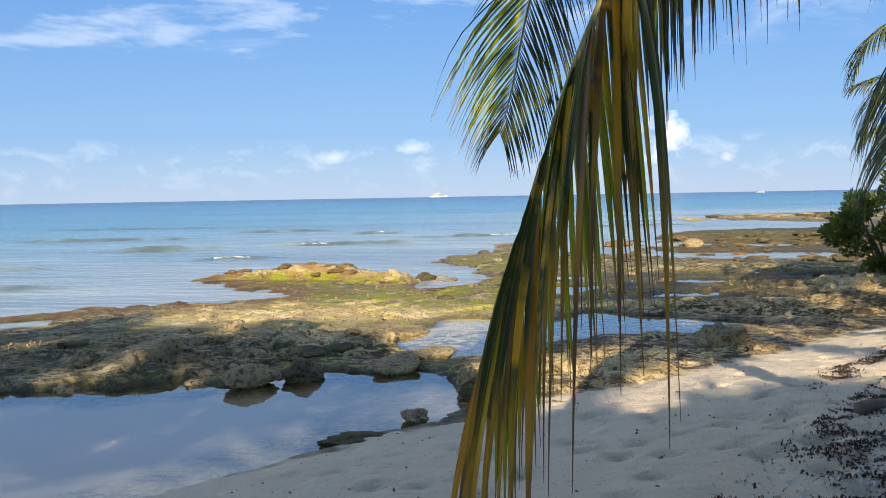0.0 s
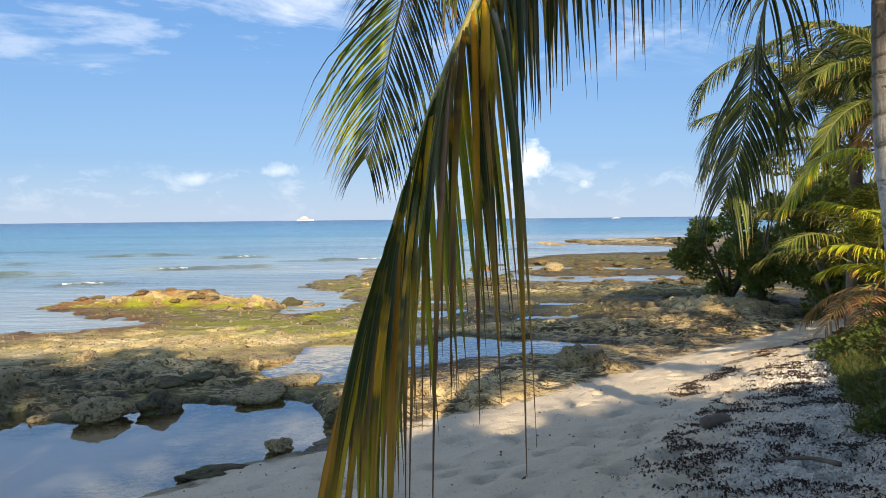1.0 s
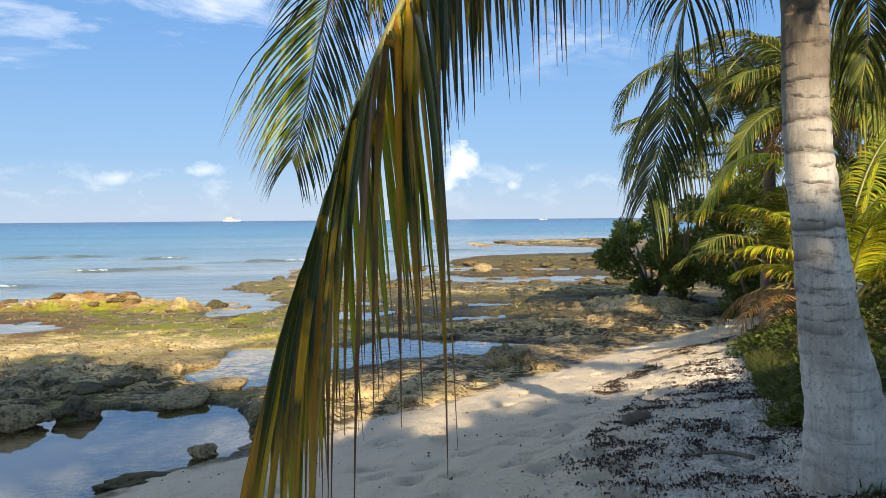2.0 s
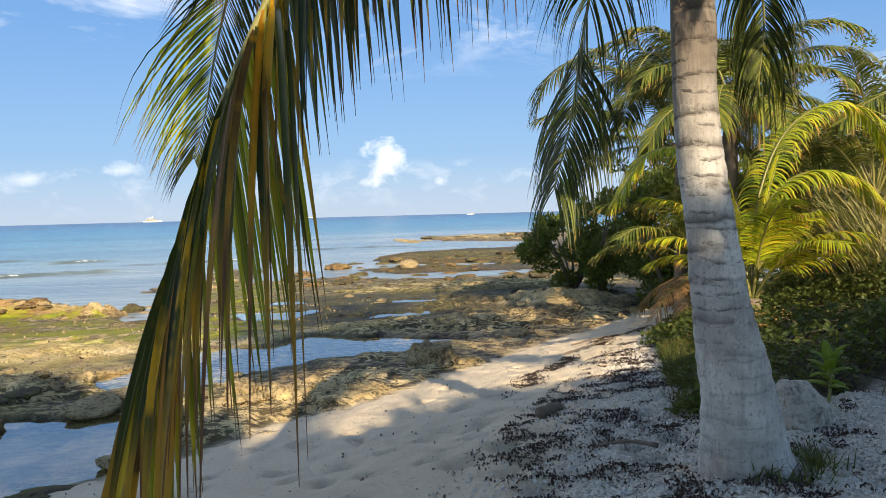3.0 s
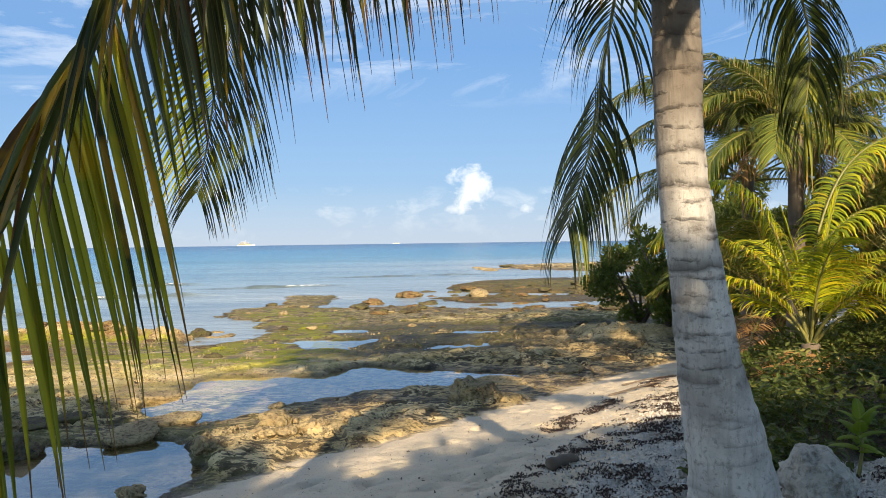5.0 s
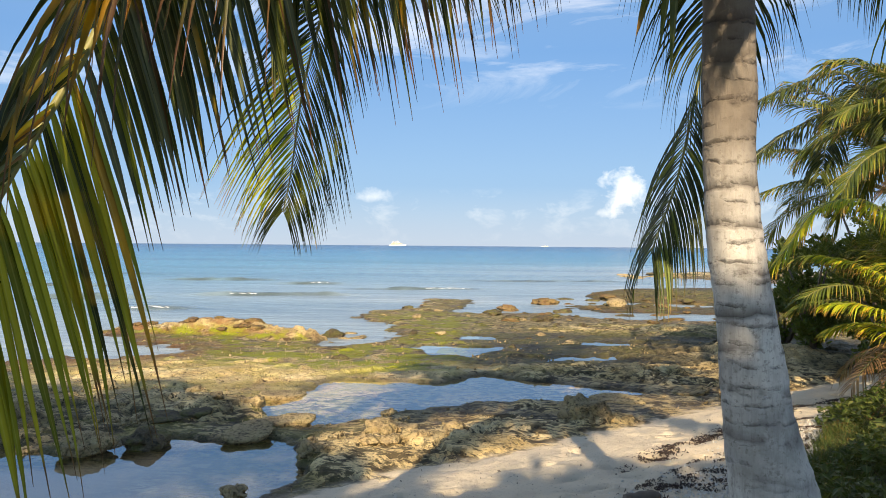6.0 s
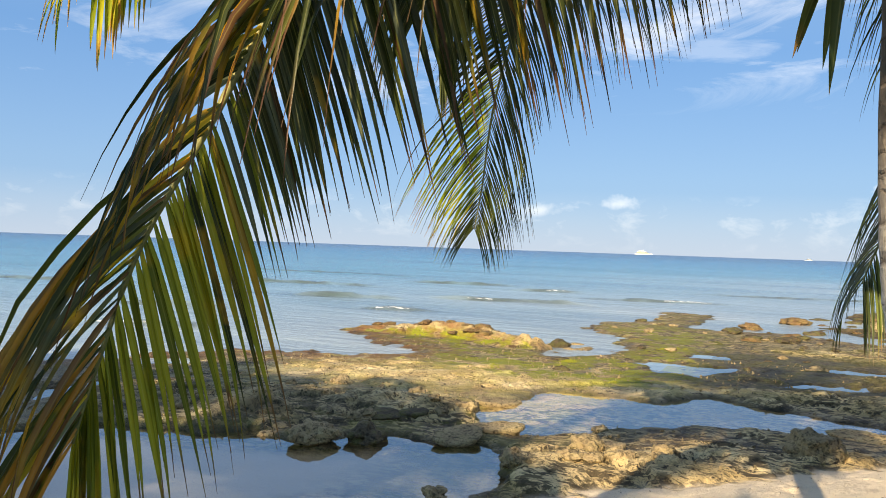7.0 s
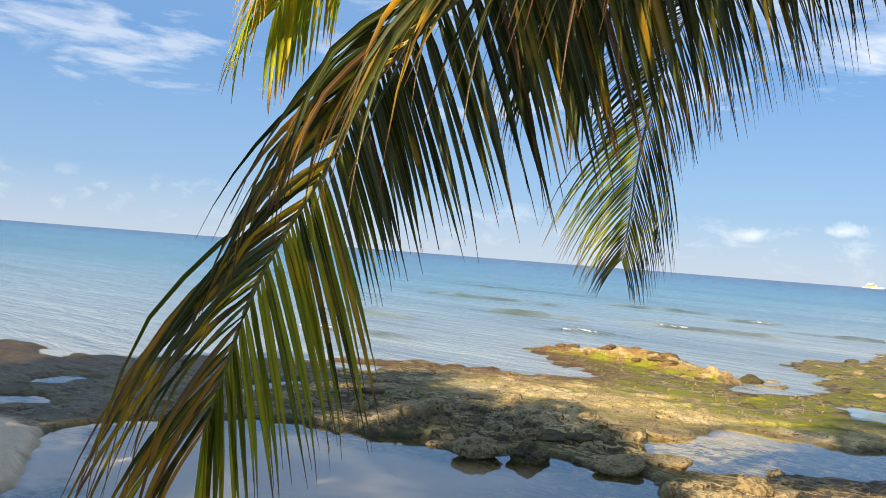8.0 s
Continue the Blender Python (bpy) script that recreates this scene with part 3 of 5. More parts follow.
M_LEAF_OLIVE = mat_leaf("palm_leaflet_olive", OLIVE, tip=(0.12, 0.06, 0.03), tip_from=0.80, blotch=0.35, translucent=0.26, gloss=0.56, warm=0.08)
# SERE and LIME: yellowed blades, brightened further for light shining through
SERE = ((0.0, (0.012, 0.020, 0.006)), (0.38, (0.035, 0.048, 0.009)), (0.41, (0.12, 0.14, 0.085)), (0.52, (0.16, 0.18, 0.11)), (0.54, (0.10, 0.11, 0.015)), (0.65, (0.24, 0.23, 0.025)), (0.68, (0.80, 0.60, 0.04)), (0.78, (0.86, 0.52, 0.03)), (0.80, (0.80, 0.36, 0.02)), (0.88, (0.55, 0.23, 0.05)), (0.90, (0.14, 0.06, 0.03)), (1.0, (0.26, 0.12, 0.06)))
M_LEAF_SERE = mat_leaf("palm_leaflet_yellowing", SERE, tip=(0.17, 0.075, 0.04), tip_from=0.74, blotch=0.8, translucent=0.42, gloss=0.5, warm=0.1, ends=(0.46, 0.26, 0.03))
LIME = ((0.0, (0.08, 0.10, 0.012)), (0.40, (0.22, 0.24, 0.02)), (0.72, (0.38, 0.37, 0.025)), (0.88, (0.52, 0.44, 0.03)), (0.92, (0.58, 0.34, 0.03)), (0.95, (0.16, 0.07, 0.035)), (1.0, (0.24, 0.11, 0.05)))
M_LEAF_LIME = mat_leaf("palm_leaflet_lime", LIME, tip=(0.15, 0.07, 0.035), tip_from=0.80, blotch=0.3, translucent=0.5, gloss=0.5, warm=0.1)
M_LEAF_ISLE = mat_leaf("palm_leaflets_olive", OLIVE, tip=(0.12, 0.06, 0.03), tip_from=0.80, island=True, translucent=0.16, gloss=0.5, warm=0.08)
M_LEAF_PIECE = mat_leaf("palm_leaflet_green", DEEP, tip_from=0.86)
M_LEAF_LIT = mat_leaf("palm_leaflets_sunlit", BRIGHT, tip=(0.45, 0.25, 0.04), island=True, translucent=0.32, warm=0.0)
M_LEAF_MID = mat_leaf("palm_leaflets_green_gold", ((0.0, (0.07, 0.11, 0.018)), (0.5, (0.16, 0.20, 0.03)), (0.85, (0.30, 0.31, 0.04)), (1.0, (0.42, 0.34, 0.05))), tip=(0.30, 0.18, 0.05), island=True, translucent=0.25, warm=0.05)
M_LEAF_DRY = mat_leaf("palm_leaflets_dry", DRY, island=True, translucent=0.15)
M_BUSH = mat_leaf("shrub_leaf", ((0.0, (0.035, 0.062, 0.013)), (0.6, (0.065, 0.108, 0.022)), (1.0, (0.16, 0.20, 0.04))), tip_from=0.97, island=True, translucent=0.35)
M_BUSH_PALE = mat_leaf("shrub_leaf_pale", ((0.0, (0.12, 0.16, 0.04)), (0.6, (0.24, 0.26, 0.07)), (1.0, (0.40, 0.35, 0.13))), tip_from=0.9, island=True, translucent=0.3)
M_BROAD = mat_leaf("broad_leaf", ((0.0, (0.12, 0.22, 0.02)), (1.0, (0.22, 0.32, 0.03))), tip_from=0.98, translucent=0.4)
M_GRASS = mat_leaf("grass_blade", ((0.0, (0.025, 0.045, 0.012)), (0.7, (0.055, 0.095, 0.02)), (1.0, (0.15, 0.17, 0.05))), tip_from=0.9, island=True, translucent=0.3)
M_STRAW = mat_leaf("straw", ((0.0, (0.26, 0.22, 0.10)), (0.6, (0.42, 0.36, 0.16)), (1.0, (0.46, 0.46, 0.16))), tip_from=0.95, island=True, translucent=0.25)
M_STEM = mat_plain("palm_rachis", (0.16, 0.17, 0.04), (0.30, 0.26, 0.08), 4, 0.5)
M_TRUNK = mat_trunk()
M_WOOD = mat_plain("weathered_wood", (0.10, 0.075, 0.055), (0.24, 0.19, 0.15), 7, 0.85, 0.6)
M_WHITE = mat_plain("white_paint", (0.78, 0.78, 0.78), (0.84, 0.84, 0.83), 0.4, 0.4, 0.05)
M_YELLOW = mat_plain("cream_paint", (0.80, 0.70, 0.35), (0.82, 0.74, 0.42), 0.4, 0.4, 0.05)
M_GLASSY = mat_plain("dark_windows", (0.03, 0.05, 0.07), (0.05, 0.07, 0.10), 1.0, 0.2, 0.0)
M_SHEET = mat_cloud_sheet()


# ---- mesh helpers ----
def link(name, mesh, material, parent=None, label="", flat=False):
    ob = new(name, mesh)
    if material and not mesh.materials:
        mesh.materials.append(material)
    if not flat:
        mesh.polygons.foreach_set("use_smooth", [True] * len(mesh.polygons))
    if parent is not None:
        ob.parent = parent
    if label:
        ob["label"] = label
    return ob


def part(name, bm, material, parent=None, label="", flat=False):
    """One mesh object out of a bmesh, under a thing or a part."""
    mesh = bpy.data.meshes.new(name)
    bm.to_mesh(mesh)
    bm.free()
    return link(name, mesh, material, parent, label, flat)


def soup(name, verts, faces, material, parent=None, label="", uvs=None, flat=False):
    mesh = bpy.data.meshes.new(name)
    mesh.from_pydata(verts, [], faces)
    if uvs is not None:
        lay = mesh.uv_layers.new(name="uv")
        idx = np.empty(len(mesh.loops), np.int32)
        mesh.loops.foreach_get("vertex_index", idx)
        lay.data.foreach_set("uv", np.asarray(uvs, np.float32)[idx].ravel())
    return link(name, mesh, material, parent, label, flat)


def empty(name, place=(0, 0, 0), rz=0.0):
    ob = new(name)
    ob.matrix_world = pose(*place, 0, 0, rz)
    return ob


def catmull(points, n):
    pts = [Vector(p) for p in points]
    pts = [pts[0] * 2 - pts[1]] + pts + [pts[-1] * 2 - pts[-2]]
    out = []
    segs = len(pts) - 3
    for k in range(n):
        u = k / (n - 1) * segs
        i = min(int(u), segs - 1)
        u -= i
        a, b, c, d = pts[i:i + 4]
        out.append(0.5 * ((2 * b) + (c - a) * u + (2 * a - 5 * b + 4 * c - d) * u * u + (3 * b - a - 3 * c + d) * u ** 3))
    return out


def tube(points, radii, sides=8):
    """A tapered tube along points, as a bmesh."""
    bm = bmesh.new()
    rings = []
    for i, p in enumerate(points):
        t = (points[min(i + 1, len(points) - 1)] - points[max(i - 1, 0)]).normalized()
        a = t.cross(Vector((0, 0, 1)) if abs(t.z) < 0.95 else Vector((1, 0, 0))).normalized()
        b = t.cross(a)
        rings.append([bm.verts.new(p + (a * math.cos(k * 2 * math.pi / sides) + b * math.sin(k * 2 * math.pi / sides)) * radii[i]) for k in range(sides)])
    for r0, r1 in zip(rings, rings[1:]):
        for k in range(sides):
            bm.faces.new((r0[k], r0[(k + 1) % sides], r1[(k + 1) % sides], r1[k]))
    bm.faces.new(rings[0])
    bm.faces.new(rings[-1][::-1])
    bmesh.ops.recalc_face_normals(bm, faces=bm.faces)
    return bm


# ---- ground ----
def graded(lo, hi, marks, growth):
    """Grid lines: (start, end, step) stretches in the middle, growing steps outside."""
    out = []
    for a, b, st in marks:
        out += list(np.arange(a, b, st))
    out.append(marks[-1][1])
    st, v = marks[0][2], marks[0][0]
    while v > lo:
        st *= growth
        v -= st
        out.insert(0, max(v, lo))
    st, v = marks[-1][2], marks[-1][1]
    while v < hi:
        st *= growth
        v += st
        out.append(min(v, hi))
    return np.array(out)


def sheet(name, xs, ys, zfun, material, attrs=(), keep=None):
    X, Y = np.meshgrid(xs, ys)
    Z, extra = zfun(X, Y)
    nx, ny = len(xs), len(ys)
    verts = np.stack([X.ravel(), Y.ravel(), Z.ravel()], 1)
    i = np.arange(nx * ny).reshape(ny, nx)
    quads = np.stack([i[:-1, :-1], i[:-1, 1:], i[1:, 1:], i[1:, :-1]], -1).reshape(-1, 4)
    if keep is not None:
        k = keep(X, Y, Z).ravel()
        quads = quads[k[quads].any(1)]
        used = np.unique(quads)
        remap = np.full(nx * ny, -1)
        remap[used] = np.arange(len(used))
        verts, quads = verts[used], remap[quads]
        extra = {n: v.ravel()[used] for n, v in extra.items()}
    mesh = bpy.data.meshes.new(name)
    mesh.vertices.add(len(verts))
    mesh.vertices.foreach_set("co", verts.astype(np.float32).ravel())
    mesh.loops.add(len(quads) * 4)
    mesh.loops.foreach_set("vertex_index", quads.astype(np.int32).ravel())
    mesh.polygons.add(len(quads))
    mesh.polygons.foreach_set("loop_start", np.arange(0, len(quads) * 4, 4, dtype=np.int32))
    mesh.update(calc_edges=True)
    for n, v in extra.items():
        at = mesh.attributes.new(n, 'FLOAT', 'POINT')
        at.data.foreach_set("value", np.asarray(v, np.float32).ravel())
    return link(name, mesh, material)


def ground_fields(X, Y):
    z, sand, grass, strip, land = ground(X, Y)
    g = smooth(-0.1, 0.5, grass)
    st = smooth(0.0, 0.5, strip) * sand
    algae = smooth(0.3, 1.2, land) * smooth(9.5, 5.0, land) * smooth(0.45, 0.15, z) * smooth(16.5, 19.5, Y + 0.25 * X) * smooth(36, 28, Y) * (1 - 0.85 * smooth(-1.5, 1.5, X)) + 0.35 * smooth(0.2, 0.0, z) * (1 - sand) * smooth(1.0, -1.0, X) + 0.12 * smooth(31, 33, Y) * smooth(60, 50, Y)
    rust = smooth(3.2, 0.6, land) * (1 - sand) * (0.35 + 0.65 * smooth(-4, -7.5, X))
    dark = np.maximum(smooth(18.8, 20.4, Y) * smooth(-1.5, 1.5, X) * smooth(0.34, 0.16, z) * (1 - 0.8 * smooth(26.0, 27.5, Y)), 0.95 * smooth(33.0, 35.0, Y) * smooth(62, 57, Y) * smooth(-1.5, 0.5, X))
    # left bank: darker as wet rock and to deepen the shade over it
    dark = np.maximum(dark, 0.45 * smooth(-2.0, -3.6, X + 0.9 * (Y - 12.5)) * smooth(14.5, 12.5, Y + 0.12 * X))
    wet = smooth(0.10, 0.03, z) * smooth(-0.10, -0.01, z) * (1 - 0.5 * sand) + 0.45 * (1 - sand) * smooth(-3, -7, X) * smooth(0.35, 0.1, z) * smooth(15.5, 12, Y)
    sun_pale = np.maximum(smooth(-0.3, 0.8, sdf(SUN_PALE, X, Y)), smooth(-0.2, 0.4, sdf(RIDGE, X, Y)))
    sun_pale = np.maximum(sun_pale, smooth(0.14, 0.32, z) * (1 - sand))
    return z, {"sun_pale": sun_pale, "sandy": sand, "algae": np.clip(algae, 0, 1), "grassy": g, "strip": st, "rust": rust, "dark": np.clip(dark, 0, 1) * (1 - sand), "wet": np.clip(wet, 0, 1)}


gx = graded(-4600, 4600, [(-9.5, 9.5, 0.056), (9.5, 15, 0.12)], 1.075)
gy = graded(-600, 4600, [(4.8, 20, 0.05), (20, 34, 0.09), (34, 46, 0.16)], 1.07)
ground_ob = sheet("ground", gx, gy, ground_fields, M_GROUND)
tagged(ground_ob, "pale sand beach running into pitted tan reef rock with tide pools", "ground", kind="structure")


# ---- water ----
CRESTS = [(-20.0, 39.6, 3.0, 0.22), (-12.0, 44.2, 4.2, 0.22), (-13.6, 34.0, 1.6, 0.14), (-22.0, 28.5, 2.4, 0.18), (-16.5, 22.0, 2.2, 0.14), (-21.5, 61.0, 4.0, 0.20), (-5.0, 52.0, 4.0, 0.14), (-13.4, 57.0, 2.4, 0.18), (-30, 50.0, 6, 0.20), (4, 66.0, 7, 0.12), (-40, 70, 10, 0.14), (-42, 38, 6, 0.14)]


def sea_fields(X, Y):
    land = sdf(LAND, X, Y)
    Z = 0.012 * fbm(X * 0.5, Y * 1.2, 3, 11) * smooth(400, 60, np.hypot(X, Y))
    face = 0 * X
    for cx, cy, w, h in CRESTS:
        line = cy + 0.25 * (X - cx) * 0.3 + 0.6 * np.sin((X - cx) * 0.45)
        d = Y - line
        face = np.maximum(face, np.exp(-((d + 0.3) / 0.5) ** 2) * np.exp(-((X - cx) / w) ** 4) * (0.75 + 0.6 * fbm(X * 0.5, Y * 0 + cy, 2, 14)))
        Z = Z + 1.35 * h * np.exp(-(d / np.where(d < 0, 0.35, 1.1)) ** 2) * np.exp(-((X - cx) / w) ** 4) * (0.7 + 0.5 * fbm(X * 0.6, Y * 0 + cy, 2, 13))
    dist = np.clip(-land, 0, None)
    deep = np.clip(np.log1p(dist / 6.0) / np.log1p(2500 / 6.0), 0, 1)
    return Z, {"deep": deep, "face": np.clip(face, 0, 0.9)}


sx = graded(-4600, 4600, [(-60, 30, 0.45)], 1.09)
sy = graded(-10, 4600, [(8, 34, 0.35), (34, 64, 0.22)], 1.07)
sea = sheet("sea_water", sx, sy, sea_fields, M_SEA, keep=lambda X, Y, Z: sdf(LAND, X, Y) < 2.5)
tagged(sea, "calm turquoise sea deepening to blue under the horizon", "sea", kind="structure")


def pool(name, poly, z, label, cell=0.22, grow=0.5):
    xs = [p[0] for p in poly]
    ys = [p[1] for p in poly]
    ob = sheet(name, np.arange(min(xs) - 1, max(xs) + 1, cell), np.arange(min(ys) - 1, max(ys) + 1, cell),
               lambda X, Y: (X * 0 + z, {}), M_POOL, keep=lambda X, Y, Z: sdf(poly, X, Y) > -grow)
    ob.visible_shadow = False
    return tagged(ob, label, "tide pool", kind="structure")


pool("tide_pool_water", POOL_NEAR, 0.0, "still clear water of a tide pool mirroring the sky")
pool("tide_pool_water", POOL_FAR, 0.002, "still water of a long tide pool mirroring clouds")
FLAT = [(-1.6, 20.4), (2.0, 19.2), (6.9, 19.6), (7.2, 24.0), (8.4, 27.5), (8.0, 30.4), (3.0, 31.2), (-1.0, 31.0), (-2.5, 29.5), (-1.2, 26.0), (-0.5, 23.0)]
pool("shallow_water", FLAT, 0.030, "thin sheet of water left on the reef flat", 0.4, 0.0)

for poly in PUDDLES:
    pool("shallow_water", poly, 0.0, "small puddle of still water left on the reef rock", 0.2, 0.3)

# foam along the breaking crests
fv, ff = [], []
rf = random.Random(4)
for cx, cy, w, h in (CRESTS[1], CRESTS[2], CRESTS[4], CRESTS[6], CRESTS[7]):
    for k in range(1):
        x0 = cx + rf.uniform(-0.6, 0.6) * w
        ln = rf.uniform(1.2, 3.2)
        n0 = len(fv)
        for i in range(13):
            x = x0 + ln * (i / 12 - 0.5)
            y = cy + 0.075 * (x - cx) + 0.6 * math.sin((x - cx) * 0.45) - 0.25
            half = 0.09 * math.sin(math.pi * i / 12) ** 0.6 + 0.01
            zc = float(sea_fields(np.array([x]), np.array([y]))[0][0])
            fv += [(x, y - half, max(zc * 0.7, 0) + 0.02), (x, y, zc + 0.05), (x, y + half, zc + 0.04)]
        for i in range(12):
            a = n0 + i * 3
            ff += [(a, a + 3, a + 4, a + 1), (a + 1, a + 4, a + 5, a + 2)]
tagged(soup("sea_foam", fv, ff, M_FOAM), "white foam on small breaking waves", "foam", kind="stuff")


# ---- loose rocks ----
def rock(name, place, size, material, label, seed=0, group="", lumps=0.48):
    bm = bmesh.new()
    bmesh.ops.create_icosphere(bm, subdivisions=4, radius=1.0)
    off = Vector((seed * 3.7, seed * 1.3, -seed * 2.1))
    for v in bm.verts:
        d = v.co.normalized()
        r = 1 + lumps * noise.fractal(d * 1.1 + off, 1.0, 2.0, 4) + 0.15 * noise.noise(d * 4 + off) + 0.08 * noise.noise(d * 9 + off)
        flat_bits = noise.cell(d * 1.7 + off) * 0.10
        v.co = Vector((d.x * size[0], d.y * size[1], max(d.z, -0.55) * size[2])) * (r + flat_bits * 0.4)
    ob = part(name, bm, material)
    ob.matrix_world = pose(*place, 0, 0, seed * 47 % 360)
    return tagged(ob, label, "rock", group)


rock("boulder", (-3.62, 11.1, 0.08), (0.33, 0.27, 0.18), M_ROCK, "rounded grey limestone boulder standing in the tide pool", 1)
rock("boulder", (-3.0, 11.6, 0.07), (0.33, 0.25, 0.16), M_ROCK_DARK, "dark rounded boulder at the pool's edge", 2)
rock("rock", (-0.95, 9.50, 0.05), (0.17, 0.12, 0.08), M_ROCK, "small pitted rock on the sandy pool bank", 3, lumps=0.6)
rock("rock", (-1.40, 8.62, 0.03), (0.40, 0.20, 0.07), M_ROCK_DARK, "low flat rock at the sandy pool bank", 4)
rock("boulder", (-3.68, 25.0, 0.06), (0.30, 0.25, 0.17), M_ROCK_DARK, "dark weedy boulder standing in the shallows", 5)
rock("boulder", (3.15, 13.6, 0.22), (0.42, 0.38, 0.26), M_ROCK, "rounded tan boulder at the edge of the sand", 6)
rock("boulder", (6.1, 37.9, 0.20), (0.42, 0.36, 0.30), M_ROCK, "pale boulder on the reef flat by the water", 7)
rock("boulder", (2.98, 40.4, 0.08), (0.55, 0.45, 0.24), M_ROCK_RUST, "tan boulder awash at the reef edge", 8)
rock("boulder", (1.25, 36.3, 0.08), (0.50, 0.36, 0.17), M_ROCK_RUST, "yellowish weedy boulder awash at the reef edge", 10)
rock("rock", (4.31, 5.43, ground_z(4.31, 5.43) + 0.09), (0.22, 0.20, 0.19), M_ROCK_PALE, "pale angular coral stone lying beside the palm trunk", 9, lumps=0.22)
rr = random.Random(9)
for k in range(46):
    x, y = rr.uniform(-3.5, 11), rr.uniform(19.5, 36)
    z, sand_here, _, _, land_here = [float(a[0]) for a in ground(np.array([x]), np.array([y]))]
    if land_here < 0.5 or shore(x, y) > -6.5:
        continue
    sz = rr.uniform(0.07, 0.20)
    rock("reef_rock", (x, y, z + sz * 0.1), (sz * 1.3, sz * rr.uniform(0.7, 1), sz * rr.uniform(0.4, 0.6)), rr.choice((M_ROCK, M_ROCK_DARK, M_ROCK_DARK)),
         "weathered limestone lump on the reef flat", k + 20, "loose rocks on the reef")
for k in range(120):
    x, y = rr.uniform(0.5, 15.5), rr.uniform(30.5, 45)
    z, _, _, _, land_here = [float(a[0]) for a in ground(np.array([x]), np.array([y]))]
    if x < 3.0 - 0.1 * (y - 30) and land_here < 0:
        continue
    z = max(z, -0.08)
    sz = rr.uniform(0.14, 0.50) * rr.uniform(0.6, 1)
    rock("reef_rock", (x, y, z + sz * 0.12), (sz, sz * rr.uniform(0.7, 1), sz * rr.uniform(0.22, 0.42)), rr.choice((M_ROCK_RUST, M_ROCK_DARK, M_ROCK_DARK, M_ROCK_DARK)),
         "dark weathered rock on the low outer spit", k + 120, "rocks on the outer spits")
for k in range(30):
    x, y = rr.uniform(-7.5, 0.2), rr.uniform(10.2, 15.5)
    z, sand_here, _, _, _ = [float(a[0]) for a in ground(np.array([x]), np.array([y]))]
    if sand_here > 0.5 or z < -0.1:
        continue
    sz = rr.uniform(0.07, 0.2)
    rock("reef_rock", (x, y, z + sz * 0.15), (sz, sz * rr.uniform(0.7, 1), sz * rr.uniform(0.5, 0.8)), M_ROCK,
         "small limestone lump by the tide pools", k + 80, "small rocks by the pools")

for k in range(26):
    x, y = rr.uniform(11, 27), rr.uniform(74, 84)
    sz = rr.uniform(0.35, 1.0)
    rock("reef_rock", (x, y, max(ground_z(x, y), -0.1)), (sz * 1.6, sz, sz * 0.3), rr.choice((M_ROCK, M_ROCK, M_ROCK_DARK)), "low pale rock on the far spit", k + 260, "rocks on the outer spits")

for k in range(44):
    x = rr.uniform(-10.4, -2.8)
    y = 25.9 - 0.13 * (x + 10) + rr.gauss(0, 0.35)
    sz = rr.uniform(0.08, 0.24)
    rock("reef_rock", (x, y, max(ground_z(x, y), -0.05)), (sz * 1.4, sz, sz * 0.45), M_ROCK_RUST if x < -5.5 + rr.uniform(-1, 1) else M_ROCK, "rough lump of brown rock on the outer ridge", k + 300, "lumps on the outer ridge")


def slab(place, size, seed, material, label, group):
    """A flat-topped block of reef rock with broken, undercut sides."""
    r = random.Random(seed)
    bm = bmesh.new()
    n = 22
    cuts = [r.uniform(0.72, 1.12) for _ in range(7)]
    rings = []
    for lev, (h, k) in enumerate(((-0.9, 0.74), (-0.1, 0.80), (0.35, 0.96), (0.75, 1.0), (0.95, 0.93), (1.0, 0.70), (0.98, 0.35))):
        ring = []
        for i in range(n):
            a = 2 * math.pi * i / n
            u = i / n * 7
            c0, c1 = cuts[int(u) % 7], cuts[(int(u) + 1) % 7]
            rad = (c0 + (c1 - c0) * (u - int(u))) * k * (1 + 0.09 * noise.noise(Vector((math.cos(a) * 2.5, math.sin(a) * 2.5, seed + h * 1.7))))
            q = Vector((math.cos(a) * rad * size[0], math.sin(a) * rad * size[1], 0))
            q.z = size[2] * (h + 0.22 * noise.noise(Vector((q.x * 4, q.y * 4, seed))) + 0.12 * noise.noise(Vector((q.x * 11, q.y * 11, seed))))
            ring.append(bm.verts.new(q))
        rings.append(ring)
    for r0, r1 in zip(rings, rings[1:]):
        for i in range(n):
            bm.faces.new((r0[i], r0[(i + 1) % n], r1[(i + 1) % n], r1[i]))
    bm.faces.new(rings[-1])
    bm.faces.new(rings[0][::-1])
    bmesh.ops.recalc_face_normals(bm, faces=bm.faces)
    ob = part("rock_slab", bm, material)
    ob.matrix_world = pose(*place, r.uniform(-7, 7), r.uniform(-7, 7), r.uniform(0, 360))
    return tagged(ob, label, "rock", group)


rb = random.Random(77)
for k in range(16):
    x = rb.uniform(-8.5, 0.6) if k % 2 else rb.uniform(-2.5, 5.5)
    y = (12.3 - 0.06 * x + rb.gauss(0, 0.9)) if k % 2 else (15.0 + 0.35 * x + rb.gauss(0, 2.0))
    z, sand_here, _, _, land_here = [float(a[0]) for a in ground(np.array([x]), np.array([y]))]
    if sand_here > 0.3 or z < -0.02 or land_here < 0.6:
        continue
    sz = rb.uniform(0.2, 0.62)
    slab((x, y, z - 0.03), (sz, sz * rb.uniform(0.55, 0.9), rb.uniform(0.05, 0.12)), 400 + k, M_ROCK if rb.random() < 0.75 else M_ROCK_DARK,
         "flat slab of weathered tan limestone on the reef", "limestone slabs by the pools")
